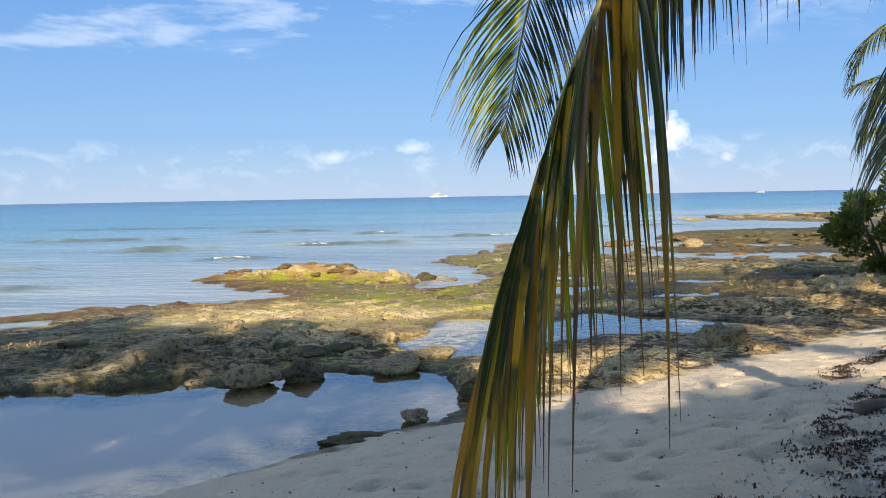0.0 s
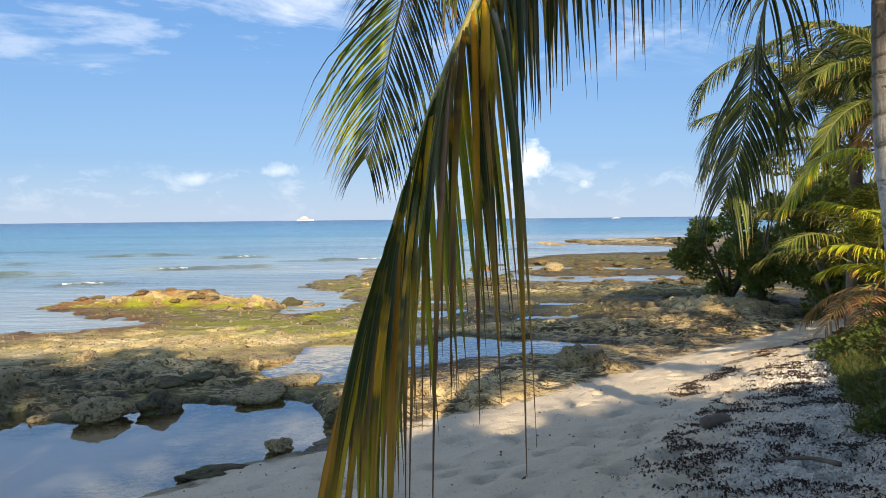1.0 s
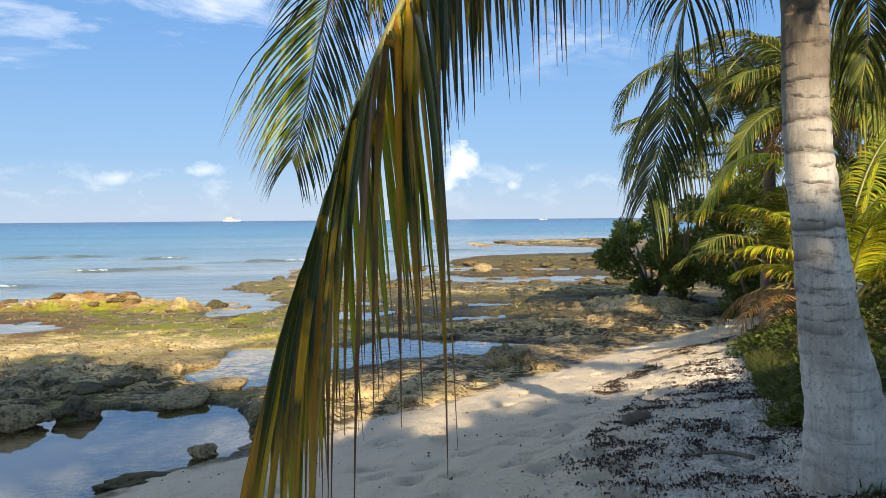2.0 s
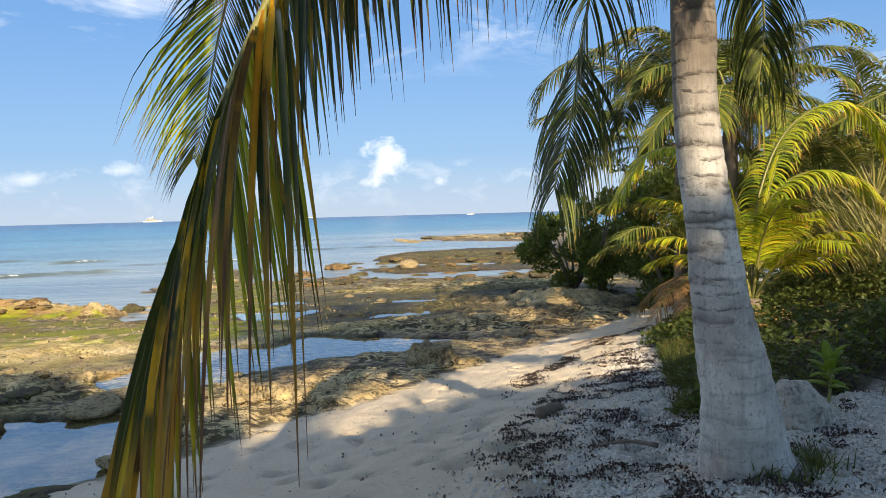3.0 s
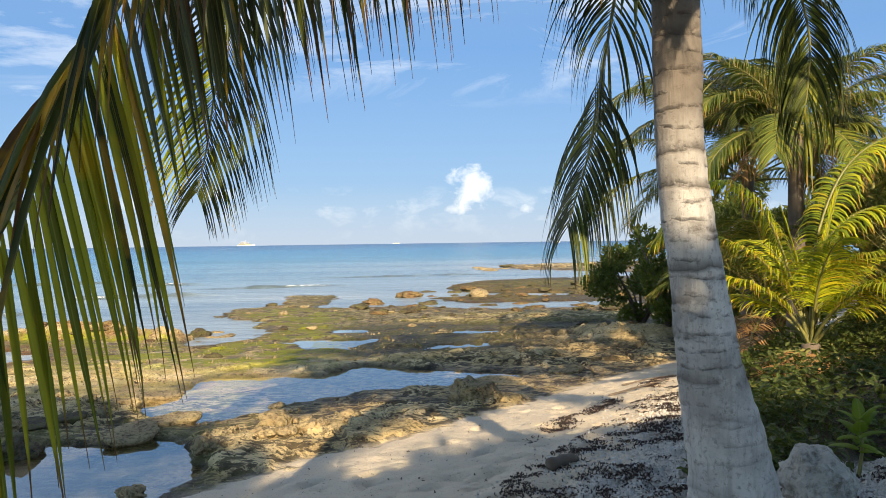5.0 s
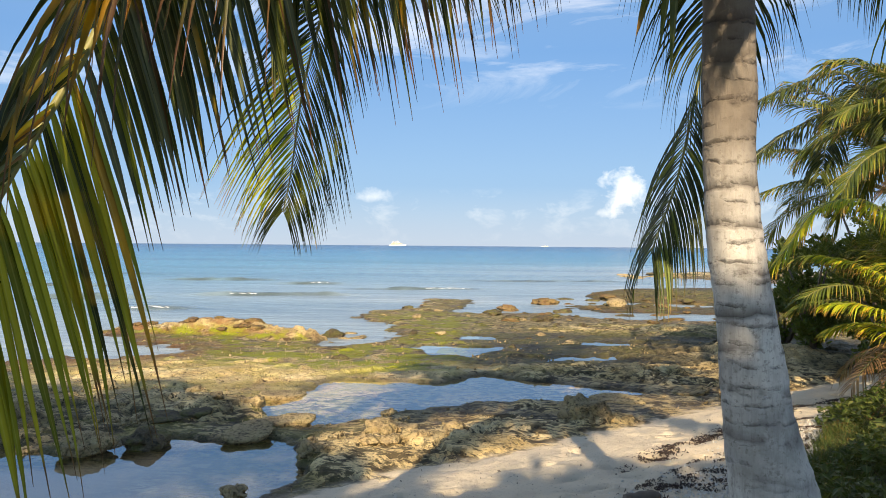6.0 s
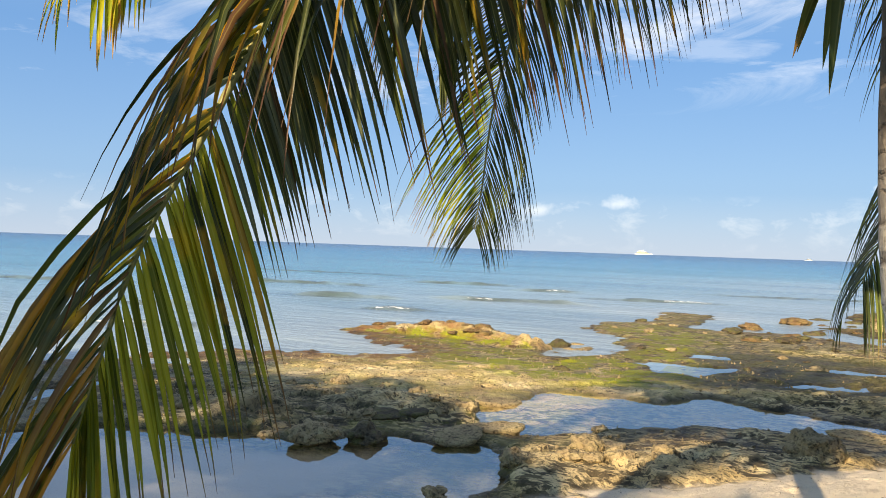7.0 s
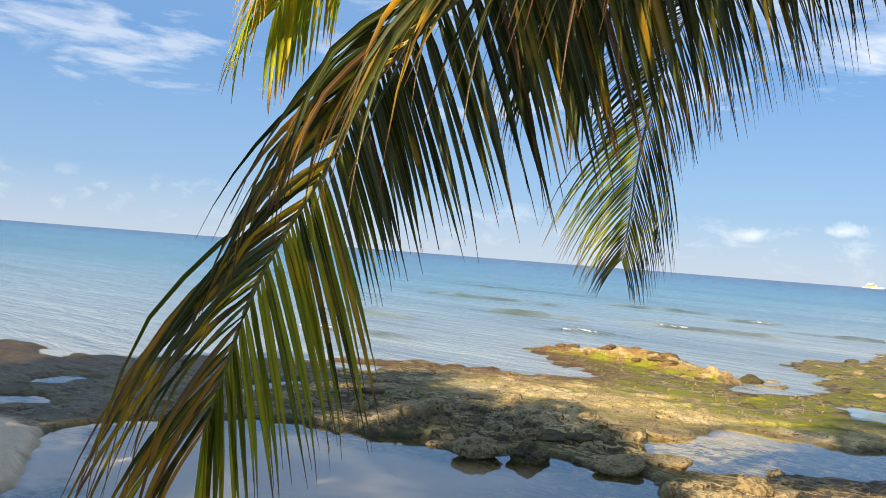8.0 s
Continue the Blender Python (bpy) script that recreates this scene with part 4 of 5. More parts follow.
for k in range(9):
    a, d = rb.uniform(0, 6.28), rb.random() ** 0.5
    x, y = 1.1 + math.cos(a) * d * 1.7, 11.9 + math.sin(a) * d * 0.9
    z, sand_here, _, _, _ = [float(q[0]) for q in ground(np.array([x]), np.array([y]))]
    if sand_here > 0.6 or z < 0.0:
        continue
    sz = rb.uniform(0.10, 0.30)
    rock("reef_rock", (x, y, z + sz * 0.05), (sz, sz * rb.uniform(0.7, 1), sz * rb.uniform(0.5, 0.75)), M_ROCK,
         "rounded pitted limestone lump on the rocky knoll", k + 500, "lumps on the knoll")


# ---- palms ----
DOWN = Vector((0, 0, -1))


def leaflet(p, d0, across, length, width, droop, seg=7, kink=0.0, whip=False, fold=0.45):
    """One blade: vertices, faces, uv. It leaves p along d0, bends down, and is folded along its midrib."""
    vs, fs, uv = [], [], []
    d, q = d0.normalized(), p.copy()
    for i in range(seg + 1):
        t = i / seg
        prof = min(1.0, 0.35 + t * 6) * (1 - t ** 2.6) ** 0.8
        if whip:
            prof = min(1.0, 0.45 + t * 5) * (1.0 if t < 0.5 else max(0.27, 1 - (t - 0.5) / 0.36 * 0.73)) * (1 - t ** 9)
        w = max(width * prof * 0.5, 0.0008)
        side = across - d * across.dot(d)
        if side.length < 1e-4:
            side = d.orthogonal()
        side.normalize()
        nrm = d.cross(side)
        vs += [q - side * w, q + nrm * w * fold, q + side * w]
        uv += [(t, 0.0), (t, 0.5), (t, 1.0)]
        d = (d + DOWN * droop / seg * (0.4 + 1.2 * t + kink * (t > 0.55))).normalized()
        q = q + d * (length / seg)
    for i in range(seg):
        a = i * 3
        fs += [(a, a + 1, a + 4, a + 3), (a + 1, a + 2, a + 5, a + 4)]
    return vs, fs, uv


def frond(parent, points, rnd, length, width=0.03, pairs=60, start=0.22, droop=1.3, sweep=0.55, aim=(None, None), pieces=None, leaf=None, label="", stem=0.02,
          tip_len=0.6, lift=0.25, gaps=0.03, dry=None, sunlit_share=0.0, name="frond", seg=7, hang=0.0, whip=False, twist=0.0, pale=None):
    """A feather leaf: the tapered rachis as the part, its blades below it. aim: a direction for each side in place of
    the natural one. dry, pale: blades coloured as sunlit.
    """
    pts = catmull(points, 40)
    ob = part(name, tube(pts, [stem * (1 - 0.86 * (i / 39)) + 0.002 for i in range(40)], 6), M_STEM, parent, label)
    lens = [0.0]
    for a, b in zip(pts, pts[1:]):
        lens.append(lens[-1] + (b - a).length)
    total = lens[-1]
    V, F, U = [], [], []
    DV, DF, DU = [], [], []
    for side in (0, 1):
        sgn = 1 if side == 0 else -1
        for k in range(pairs):
            if rnd.random() < gaps + (0.12 if twist and k > 0.66 * pairs else 0.0):
                continue
            f = start + (1 - start) * (k + 0.5 + rnd.uniform(-0.3, 0.3)) / pairs
            target = min(f, 0.999) * total
            i = max(j for j in range(40) if lens[j] <= target)
            i = min(i, 38)
            u = (target - lens[i]) / max(lens[i + 1] - lens[i], 1e-6)
            p = pts[i].lerp(pts[i + 1], u)
            tan = (pts[i + 1] - pts[i]).normalized()
            lat = tan.cross(Vector((0, 0, 1)))
            if lat.length < 0.15:
                h = pts[i] - pts[0]
                lat = Vector((h.y, -h.x, 0))
            lat = lat.normalized() * sgn
            up = lat.cross(tan) * (1 if side == 0 else -1)
            s = (f - start) / (1 - start)
            prof = (0.55 + 0.45 * math.sin(math.pi * min(1, s * 1.25 + 0.12))) if s < 0.7 else 1.0 - (s - 0.7) / 0.3 * (1 - tip_len)
            ln = (length[side] if isinstance(length, tuple) else length) * prof * (rnd.uniform(0.62, 1.14) if twist and not side else rnd.uniform(0.86, 1.1))
            sag = droop[side] if isinstance(droop, tuple) else droop
            sag = sag + hang * (1 - s)
            fwd = sweep + 0.9 * s ** 3
            d0 = lat + tan * fwd + up * lift
            if aim[side] is not None:
                a = Vector(aim[side][0]).lerp(Vector(aim[side][1]), s).normalized()
                b = 0.95 - 0.35 * s ** 6
                d0 = d0.normalized() * (1 - b) + a * b
            d0 += Vector((rnd.uniform(-1, 1), rnd.uniform(-1, 1), rnd.uniform(-1, 1))) * (0.035 if twist and side else 0.07)
            face = Matrix.Rotation(rnd.gauss(0, twist * (0.45 if side else 1.0)), 3, d0.normalized()) @ tan if twist else tan
            vs, fs, uv = leaflet(p, d0, face, ln, (width[side] * (1.5 - 0.6 * s) if isinstance(width, tuple) else width) * rnd.uniform(0.8, 1.15), sag * rnd.uniform(0.75, 1.3), seg, rnd.choice((0, 0, 0, 2.5)), whip, 0.45 if not twist else 0.9)
            if pieces is not None and rnd.random() < (0.64 if s < 0.7 else 1.0):
                soup("leaflet", vs, fs, pieces[1] if s < 0.50 else pieces[side] if s < 0.66 + 0.12 * rnd.uniform(-1, 1) else pieces[2 + side], ob, uvs=uv)
            elif dry is not None and (rnd.random() < sunlit_share or (pale and side == pale[0] and pale[1] < s < pale[2] and rnd.random() < 0.8)):
                n0 = len(DV)
                DV += vs
                DU += uv
                DF += [tuple(n0 + q for q in fc) for fc in fs]
            else:
                n0 = len(V)
                V += vs
                U += uv
                F += [tuple(n0 + q for q in fc) for fc in fs]
    if V:
        soup("foliage", V, F, leaf, ob, uvs=U)["kind"] = "stuff"
    if DV:
        soup("dry_foliage", DV, DF, dry, ob, uvs=DU)["kind"] = "stuff"
    return ob


def arc(base, az, el, length, sag):
    """Points of a leaf that rises from base at an angle and sinks under its weight."""
    pts, p = [], Vector(base)
    a, e = radians(az), radians(el)
    n = 8
    for i in range(n):
        pts.append(p.copy())
        p = p + Vector((math.cos(a) * math.cos(e), math.sin(a) * math.cos(e), math.sin(e))) * (length / (n - 1))
        e -= radians(sag) / (n - 1) * (0.6 + 0.8 * i / n)
    return pts


def trunk(parent, points, radii, rings=0.11):
    pts = catmull(points, 90)
    rad = [float(np.interp(i / 89 * (len(radii) - 1), range(len(radii)), radii)) for i in range(90)]
    for i in range(90):
        rad[i] *= 1 + 0.018 * math.sin(pts[i].z / rings * 2 * math.pi) + 0.012 * math.sin(pts[i].z * 23.0)
    bm = tube(pts, rad, 28)
    for v in bm.verts:
        v.co += Vector((noise.noise(v.co * 3.1), noise.noise(v.co * 3.1 + Vector((5, 1, 2))), 0)) * 0.010
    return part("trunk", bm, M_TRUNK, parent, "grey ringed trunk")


rp = random.Random(21)
palm = tagged(empty("coconut_palm"), "coconut palm with a grey ringed trunk and long drooping fronds", "palm tree")
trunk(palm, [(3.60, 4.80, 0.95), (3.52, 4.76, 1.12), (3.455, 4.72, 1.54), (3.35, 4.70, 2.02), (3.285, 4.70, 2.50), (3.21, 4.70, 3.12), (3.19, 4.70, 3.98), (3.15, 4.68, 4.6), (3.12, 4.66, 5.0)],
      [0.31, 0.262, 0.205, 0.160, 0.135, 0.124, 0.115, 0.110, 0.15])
CROWN = (3.12, 4.66, 5.02)
frond(palm, [CROWN, (2.62, 4.25, 4.95), (2.10, 3.80, 4.62), (1.64, 3.40, 4.25), (1.23, 3.10, 3.76), (1.0, 3.0, 3.30), (0.83, 2.89, 2.90), (0.70, 2.85, 2.50), (0.63, 2.83, 2.25)], rp,
      (1.42, 1.04), (0.024, 0.0235), 165, 0.14, (1.4, 0.30), 0.6, aim=(((0.0, -0.95, -0.25), (0.07, -0.82, -0.42)), ((0.18, 0.62, -0.85), (0.08, 0.42, -0.92))), pieces=(M_LEAF_NEAR, M_LEAF_OLIVE, M_LEAF_SERE, M_LEAF_LIME), leaf=M_LEAF_ISLE, label="long hanging frond with green, yellow and browned leaflets", stem=0.024, tip_len=0.62, whip=True, seg=9, twist=0.75)
# pale: a stretch of blades in the sunlit colour paints a sun patch
frond(palm, [CROWN, (2.5, 5.15, 5.42), (1.7, 5.75, 5.35), (1.12, 6.55, 5.2), (0.72, 6.88, 4.66), (0.50, 7.04, 4.05), (0.35, 7.25, 3.45), (0.23, 7.41, 3.10)], rp,
      (1.30, 1.40), 0.0165, 200, 0.10, 0.8, 0.35, aim=(((0.62, -0.3, -0.72), (0.30, -0.1, -0.95)), ((-0.98, -0.1, 0.16), (-0.50, -0.1, -0.80))), leaf=M_LEAF, label="drooping green frond spread flat", tip_len=0.32, dry=M_LEAF_LIT, sunlit_share=0.02, lift=0.3, hang=0.25, pale=(1, 0.70, 0.93))
frond(palm, [CROWN, (2.5, 4.7, 5.4), (1.85, 4.75, 5.35), (1.3, 4.8, 5.05), (1.0, 4.85, 4.6), (0.9, 4.9, 4.3)], rp, 1.25, 0.036, 160, 0.15, 3.0, 0.45, leaf=M_LEAF, label="hanging dark green frond", whip=True)
# the whole frond takes the sunlit leaf colour
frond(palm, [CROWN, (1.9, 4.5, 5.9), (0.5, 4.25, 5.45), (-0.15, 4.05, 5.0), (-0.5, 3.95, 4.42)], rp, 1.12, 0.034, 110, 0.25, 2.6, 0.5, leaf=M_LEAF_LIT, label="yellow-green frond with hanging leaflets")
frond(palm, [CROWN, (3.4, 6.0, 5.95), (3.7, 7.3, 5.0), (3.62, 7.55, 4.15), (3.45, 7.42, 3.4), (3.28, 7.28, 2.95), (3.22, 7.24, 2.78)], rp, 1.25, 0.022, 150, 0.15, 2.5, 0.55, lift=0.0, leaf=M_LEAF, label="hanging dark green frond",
      dry=M_LEAF_MID, sunlit_share=0.10, tip_len=0.5)
frond(palm, [CROWN, (4.2, 6.3, 6.0), (5.35, 7.7, 5.2), (5.75, 8.1, 4.6), (5.82, 8.25, 4.15), (5.8, 8.3, 3.85)], rp, 1.25, 0.026, 190, 0.15, 3.6, 0.4, lift=0.05, leaf=M_LEAF, label="hanging green frond with sunlit leaflets", dry=M_LEAF_MID, sunlit_share=0.40)
frond(palm, [CROWN, (3.8, 4.4, 5.4), (4.4, 4.4, 5.08), (4.8, 4.4, 4.55), (5.02, 4.4, 4.05), (5.12, 4.4, 3.75)], rp, 1.08, 0.030, 64, 0.2, 0.35, 0.4, leaf=M_LEAF, aim=(((-0.35, -0.1, -0.9), (-0.6, 0.0, -0.75)), ((-0.42, 0.1, -0.88), (-0.65, 0.1, -0.7))), label="dark green frond hanging beside the trunk")
# crown fronds added above the view to shade the hanging ones
for k in range(13):
    frond(palm, arc(CROWN, (95, 165, 20, 230, 262, 296, 200, 246, 278, 315, 345, 130, 60)[k], rp.uniform(50, 76), rp.uniform(3.2, 4.0), rp.uniform(55, 85)), rp, 0.9, 0.036, 60, 0.25, 0.9, 0.6, leaf=M_LEAF, label="upper green frond added for its shade", seg=5)

# more added fronds, set between the sun and the seaward fronds
for az, el, ln, sg in ((186, 34, 3.6, 44), (173, 40, 3.4, 46), (204, 26, 3.6, 30), (220, 40, 3.2, 50), (356, 28, 3.6, 38), (12, 34, 3.4, 46), (330, 30, 3.4, 40), (160, 30, 3.0, 40)):
    frond(palm, arc(CROWN, az, el, ln, sg), rp, 0.95, 0.042, 80, 0.2, 0.8, 0.6, leaf=M_LEAF, label="upper green frond added for its shade", seg=5)
for line in ([(2.3, 4.2, 5.2), (1.5, 3.7, 5.1), (0.9, 3.4, 4.95), (0.3, 3.15, 4.8)], [(2.2, 4.2, 5.7), (1.2, 3.6, 5.72), (0.4, 3.1, 5.4)], [(2.4, 5.2, 5.8), (1.5, 5.5, 5.9), (0.6, 5.6, 5.6)]):
    frond(palm, [CROWN] + line, rp, 0.75, 0.042, 110, 0.15, 2.2, 0.5, leaf=M_LEAF, label="upper green frond added for its shade", seg=5)

# added on the sunny side to keep sun off the upper trunk
for az, el, ln, sg in ((258, 24, 2.7, 44), (270, 30, 2.9, 52), (284, 22, 2.6, 42), (262, 4, 2.4, 28), (277, 8, 2.4, 32)):
    frond(palm, arc(CROWN, az, el, ln, sg), rp, 0.9, 0.036, 90, 0.15, 1.6, 0.5, leaf=M_LEAF, label="upper green frond added for its shade", seg=5)

dead = part("dead_stalk", tube(catmull([CROWN, (2.98, 4.52, 4.7), (2.93, 4.48, 4.35)], 8), [0.02 - 0.002 * i for i in range(8)], 6), M_STEM, palm, "dry brown hanging leaf stalk")
for k in range(4):
    vs, fs, uv = leaflet(Vector((2.93, 4.48, 4.36)), Vector((rp.uniform(-0.5, 0.4), rp.uniform(-0.3, 0.3), -1)), Vector((0.7, 0.7, 0)), rp.uniform(0.55, 0.8), 0.075, 0.5)
    soup("leaflet", vs, fs, M_LEAF_PIECE, dead, uvs=uv)


def small_palm(place, n, length, leaf, label, seed, low=35, high=85, stem_h=0.35, leaf_len=0.55, sag=95, pairs=42, dry_n=0, width=0.026, reach=(), spear=0, reach_leaf=None):
    r = random.Random(seed)
    base = Vector((place[0], place[1], ground_z(place[0], place[1]) - 0.05))
    ob = tagged(empty("young_palm"), label, "palm tree")
    stump = [base, base + Vector((0.02, 0, stem_h * 0.5)), base + Vector((0.03, 0.02, stem_h))]
    part("trunk", tube([Vector(q) for q in catmull(stump, 10)], [0.17 - 0.007 * i for i in range(10)], 12), M_WOOD, ob, "short fibrous brown trunk")
    top = base + Vector((0.03, 0.02, stem_h - 0.05))
    for k in range(n):
        az = k * 137.5 + r.uniform(-15, 15)
        el = low + (high - low) * ((k + 0.5) / n) + r.uniform(-5, 5)
        frond(ob, arc(top, az, el, length * r.uniform(0.85, 1.12), sag * r.uniform(0.8, 1.2)), r, leaf_len, width, pairs, 0.3, 1.3, 0.6, leaf=leaf, stem=0.022, label="arching frond", seg=5)
    for line in reach:
        frond(ob, [top] + [Vector(q) for q in line], r, leaf_len * 1.15, width * 1.2, 110, 0.25, 1.6, 0.5, leaf=reach_leaf or leaf, stem=0.022, label="long drooping frond", seg=5, hang=0.8)
    for k in range(spear):
        frond(ob, arc(top, k * 150, 84, length * (0.85 + 0.1 * k), 14), r, leaf_len * 0.35, width, 40, 0.35, 0.2, 1.8, leaf=leaf, stem=0.02, label="unopened spear leaf", seg=4)
    for k in range(dry_n):
        frond(ob, arc(top, k * 97 + 200, -10, length * 0.6, 60), r, leaf_len * 0.8, width, 30, 0.2, 1.6, 0.4, leaf=M_LEAF_DRY, stem=0.02, label="dead brown frond", seg=4)
    return ob


small_palm((6.98, 10.4), 11, 1.85, M_LEAF_LIT, "young coconut palm with bright yellow-green fronds", 31, low=52, high=84, sag=88, leaf_len=0.50, pairs=64, dry_n=9, width=0.022, spear=3,
           reach=([(6.6, 10.5, 2.75), (6.16, 10.6, 3.35), (5.6, 10.6, 3.3), (5.17, 10.6, 2.72)], [(7.13, 10.5, 2.56), (7.59, 10.6, 3.54), (8.3, 10.6, 3.98), (8.92, 10.6, 3.78), (9.22, 10.6, 3.3)], [(7.1, 10.3, 2.5), (7.6, 10.2, 3.0), (8.2, 10.1, 2.95), (8.7, 10.0, 2.5)]))
small_palm((8.3, 14.2), 13, 2.4, M_LEAF_MID, "young coconut palm with yellowing fronds and dead leaves at its base", 37, low=40, stem_h=0.9, leaf_len=0.7, dry_n=6, pairs=50)
small_palm((8.9, 16.2), 20, 3.0, M_LEAF_MID, "coconut palm with dark green fronds above the shrubs", 39, low=5, high=80, stem_h=3.5, leaf_len=0.8, sag=75, pairs=60, reach_leaf=M_LEAF,
           reach=([(8.0, 16.1, 5.9), (6.8, 16.0, 5.7), (6.0, 15.9, 5.2), (5.75, 15.9, 4.7)], [(8.1, 15.9, 5.3), (7.0, 15.8, 5.0), (6.1, 15.7, 4.3), (5.8, 15.7, 3.5)], [(8.5, 15.3, 5.8), (8.0, 14.2, 5.5), (7.5, 13.3, 4.6)], [(9.0, 15.2, 5.7), (9.2, 14.0, 5.3), (9.3, 13.2, 4.5)], [(8.2, 15.6, 5.6), (7.3, 14.9, 5.0), (6.9, 14.4, 4.0)]))
small_palm((8.4, 13.4), 20, 2.3, M_LEAF_MID, "coconut palm with hanging green and gold fronds behind the trunk", 45, low=-5, high=72, stem_h=3.6, leaf_len=0.75, sag=95, pairs=70, dry_n=3)
small_palm((10.4, 12.4), 13, 3.0, M_LEAF_MID, "coconut palm with green arching fronds", 41, low=30, stem_h=1.4, leaf_len=0.75, pairs=50)
small_palm((13.5, 12.5), 12, 3.4, M_LEAF_MID, "coconut palm with sunlit fronds among shrubs", 43, low=25, stem_h=1.0, leaf_len=0.7, pairs=60,
           reach=([(12.4, 12.0, 3.7), (11.1, 11.6, 4.25), (10.2, 11.5, 4.32), (9.5, 11.4, 4.1), (9.0, 11.3, 3.8)],))


# ---- shrubs and trees ----
def leaf_cloud(centres, count, size, r, long=1.6, up=0.2):
    """Many small folded leaves spread through lumps; centres: (place, radii)."""
    V, F, U = [], [], []
    wsum = [c[1].x * c[1].y * c[1].z for c in centres]
    for _ in range(count):
        c, rad = r.choices(centres, wsum)[0]
        while True:
            q = Vector((r.uniform(-1, 1), r.uniform(-1, 1), r.uniform(-1, 1)))
            if 0.25 < q.length < 1:
                break
        p = c + Vector((q.x * rad.x, q.y * rad.y, q.z * rad.z))
        d = (q + Vector((r.uniform(-1, 1), r.uniform(-1, 1), r.uniform(-0.6, 1) + up))).normalized()
        s = d.cross(Vector((r.uniform(-1, 1), r.uniform(-1, 1), r.uniform(0, 1)))).normalized()
        nn = d.cross(s)
        L, W = size * long * r.uniform(0.7, 1.3) * 0.5, size * r.uniform(0.7, 1.2) * 0.36
        n0 = len(V)
        V += [p - d * L, p - s * W - d * L * 0.1 + nn * W * 0.3, p + d * L, p + s * W - d * L * 0.1 + nn * W * 0.3]
        U += [(0, 0.5), (0.45, 0), (1, 0.5), (0.45, 1)]
        F += [(n0, n0 + 1, n0 + 2), (n0, n0 + 2, n0 + 3)]
    return V, F, U


def shrub(name, place, height, spread, count, leaf, size, label, seed, category="shrub", trunk_h=0.35, stems=5, base_z=None):
    r = random.Random(seed)
    z0 = ground_z(*place) - 0.05 if base_z is None else base_z
    ob = tagged(empty(name), label, category)
    root = Vector((place[0], place[1], z0))
    lumps = []
    for k in range(stems):
        a = k * 2 * math.pi / stems + r.uniform(-0.5, 0.5)
        reach = spread * r.uniform(0.35, 0.8)
        top = root + Vector((math.cos(a) * reach, math.sin(a) * reach, height * r.uniform(0.55, 0.92)))
        mid = root.lerp(top, 0.45) + Vector((r.uniform(-0.1, 0.1), r.uniform(-0.1, 0.1), height * 0.06))
        thick = 0.022 * height ** 0.9
        line = catmull([root, mid, top], 12)
        part("limb", tube(line, [thick * (1 - 0.8 * i / 11) for i in range(12)], 6), M_WOOD, ob)
        for j in range(4):
            c = root.lerp(top, 1.0 if j == 0 else r.uniform(trunk_h, 1.0)) + (0.35 if j == 0 else 1.0) * Vector((r.gauss(0, 0.2) * spread, r.gauss(0, 0.2) * spread, r.gauss(0, 0.07) * height))
            q = spread * r.uniform(0.16, 0.34)
            lumps.append((c, Vector((q, q, q * r.uniform(0.6, 0.95)))))
    V, F, U = leaf_cloud(lumps, count, size, r)
    soup("crown", V, F, leaf, ob, uvs=U, flat=True)["kind"] = "stuff"
    return ob


shrub("mangrove_bush", (9.2, 23.8), 2.5, 1.55, 7500, M_BUSH, 0.10, "dark green mangrove bush at the rocky waterline", 51, trunk_h=0.12, stems=9)
shrub("mangrove_bush", (9.3, 21.8), 2.9, 1.3, 2200, M_BUSH, 0.12, "leafy green shrub at the top of the beach", 52, trunk_h=0.1)
shrub("mangrove_bush", (10.2, 19.2), 4.2, 2.2, 6500, M_BUSH, 0.11, "tall dense green shrub behind the beach", 53, trunk_h=0.1)
shrub("shrub", (10.6, 21.0), 4.4, 1.6, 5200, M_BUSH, 0.095, "tall dark green shrub behind the palm", 62, trunk_h=0.1, stems=6)
shrub("shrub", (9.6, 15.4), 3.0, 1.6, 4000, M_BUSH, 0.10, "dense shrub with dark small leaves", 54)
shrub("tree", (14.2, 18.2), 5.7, 2.1, 7500, M_BUSH, 0.075, "broadleaf tree standing above the shrubs", 58, "tree", trunk_h=0.45, stems=6)
shrub("shrub", (12.5, 16.0), 3.0, 2.2, 4500, M_BUSH_PALE, 0.12, "dry pale green shrub", 56)
shrub("shrub", (15.0, 13.2), 2.6, 2.4, 4500, M_BUSH_PALE, 0.12, "dry pale green thicket", 57, trunk_h=0.1)
shrub("shrub", (11.5, 8.6), 1.1, 1.6, 3600, M_BUSH, 0.10, "low dark green shrub", 59, trunk_h=0.1)
shrub("shrub", (18.0, 16.5), 4.0, 3.2, 5000, M_BUSH_PALE, 0.16, "tall sunlit thicket behind the beach", 60, trunk_h=0.1)
shrub("shrub", (16.5, 24.0), 4.5, 3.6, 5000, M_BUSH, 0.18, "dense green thicket along the shore", 61, trunk_h=0.1)


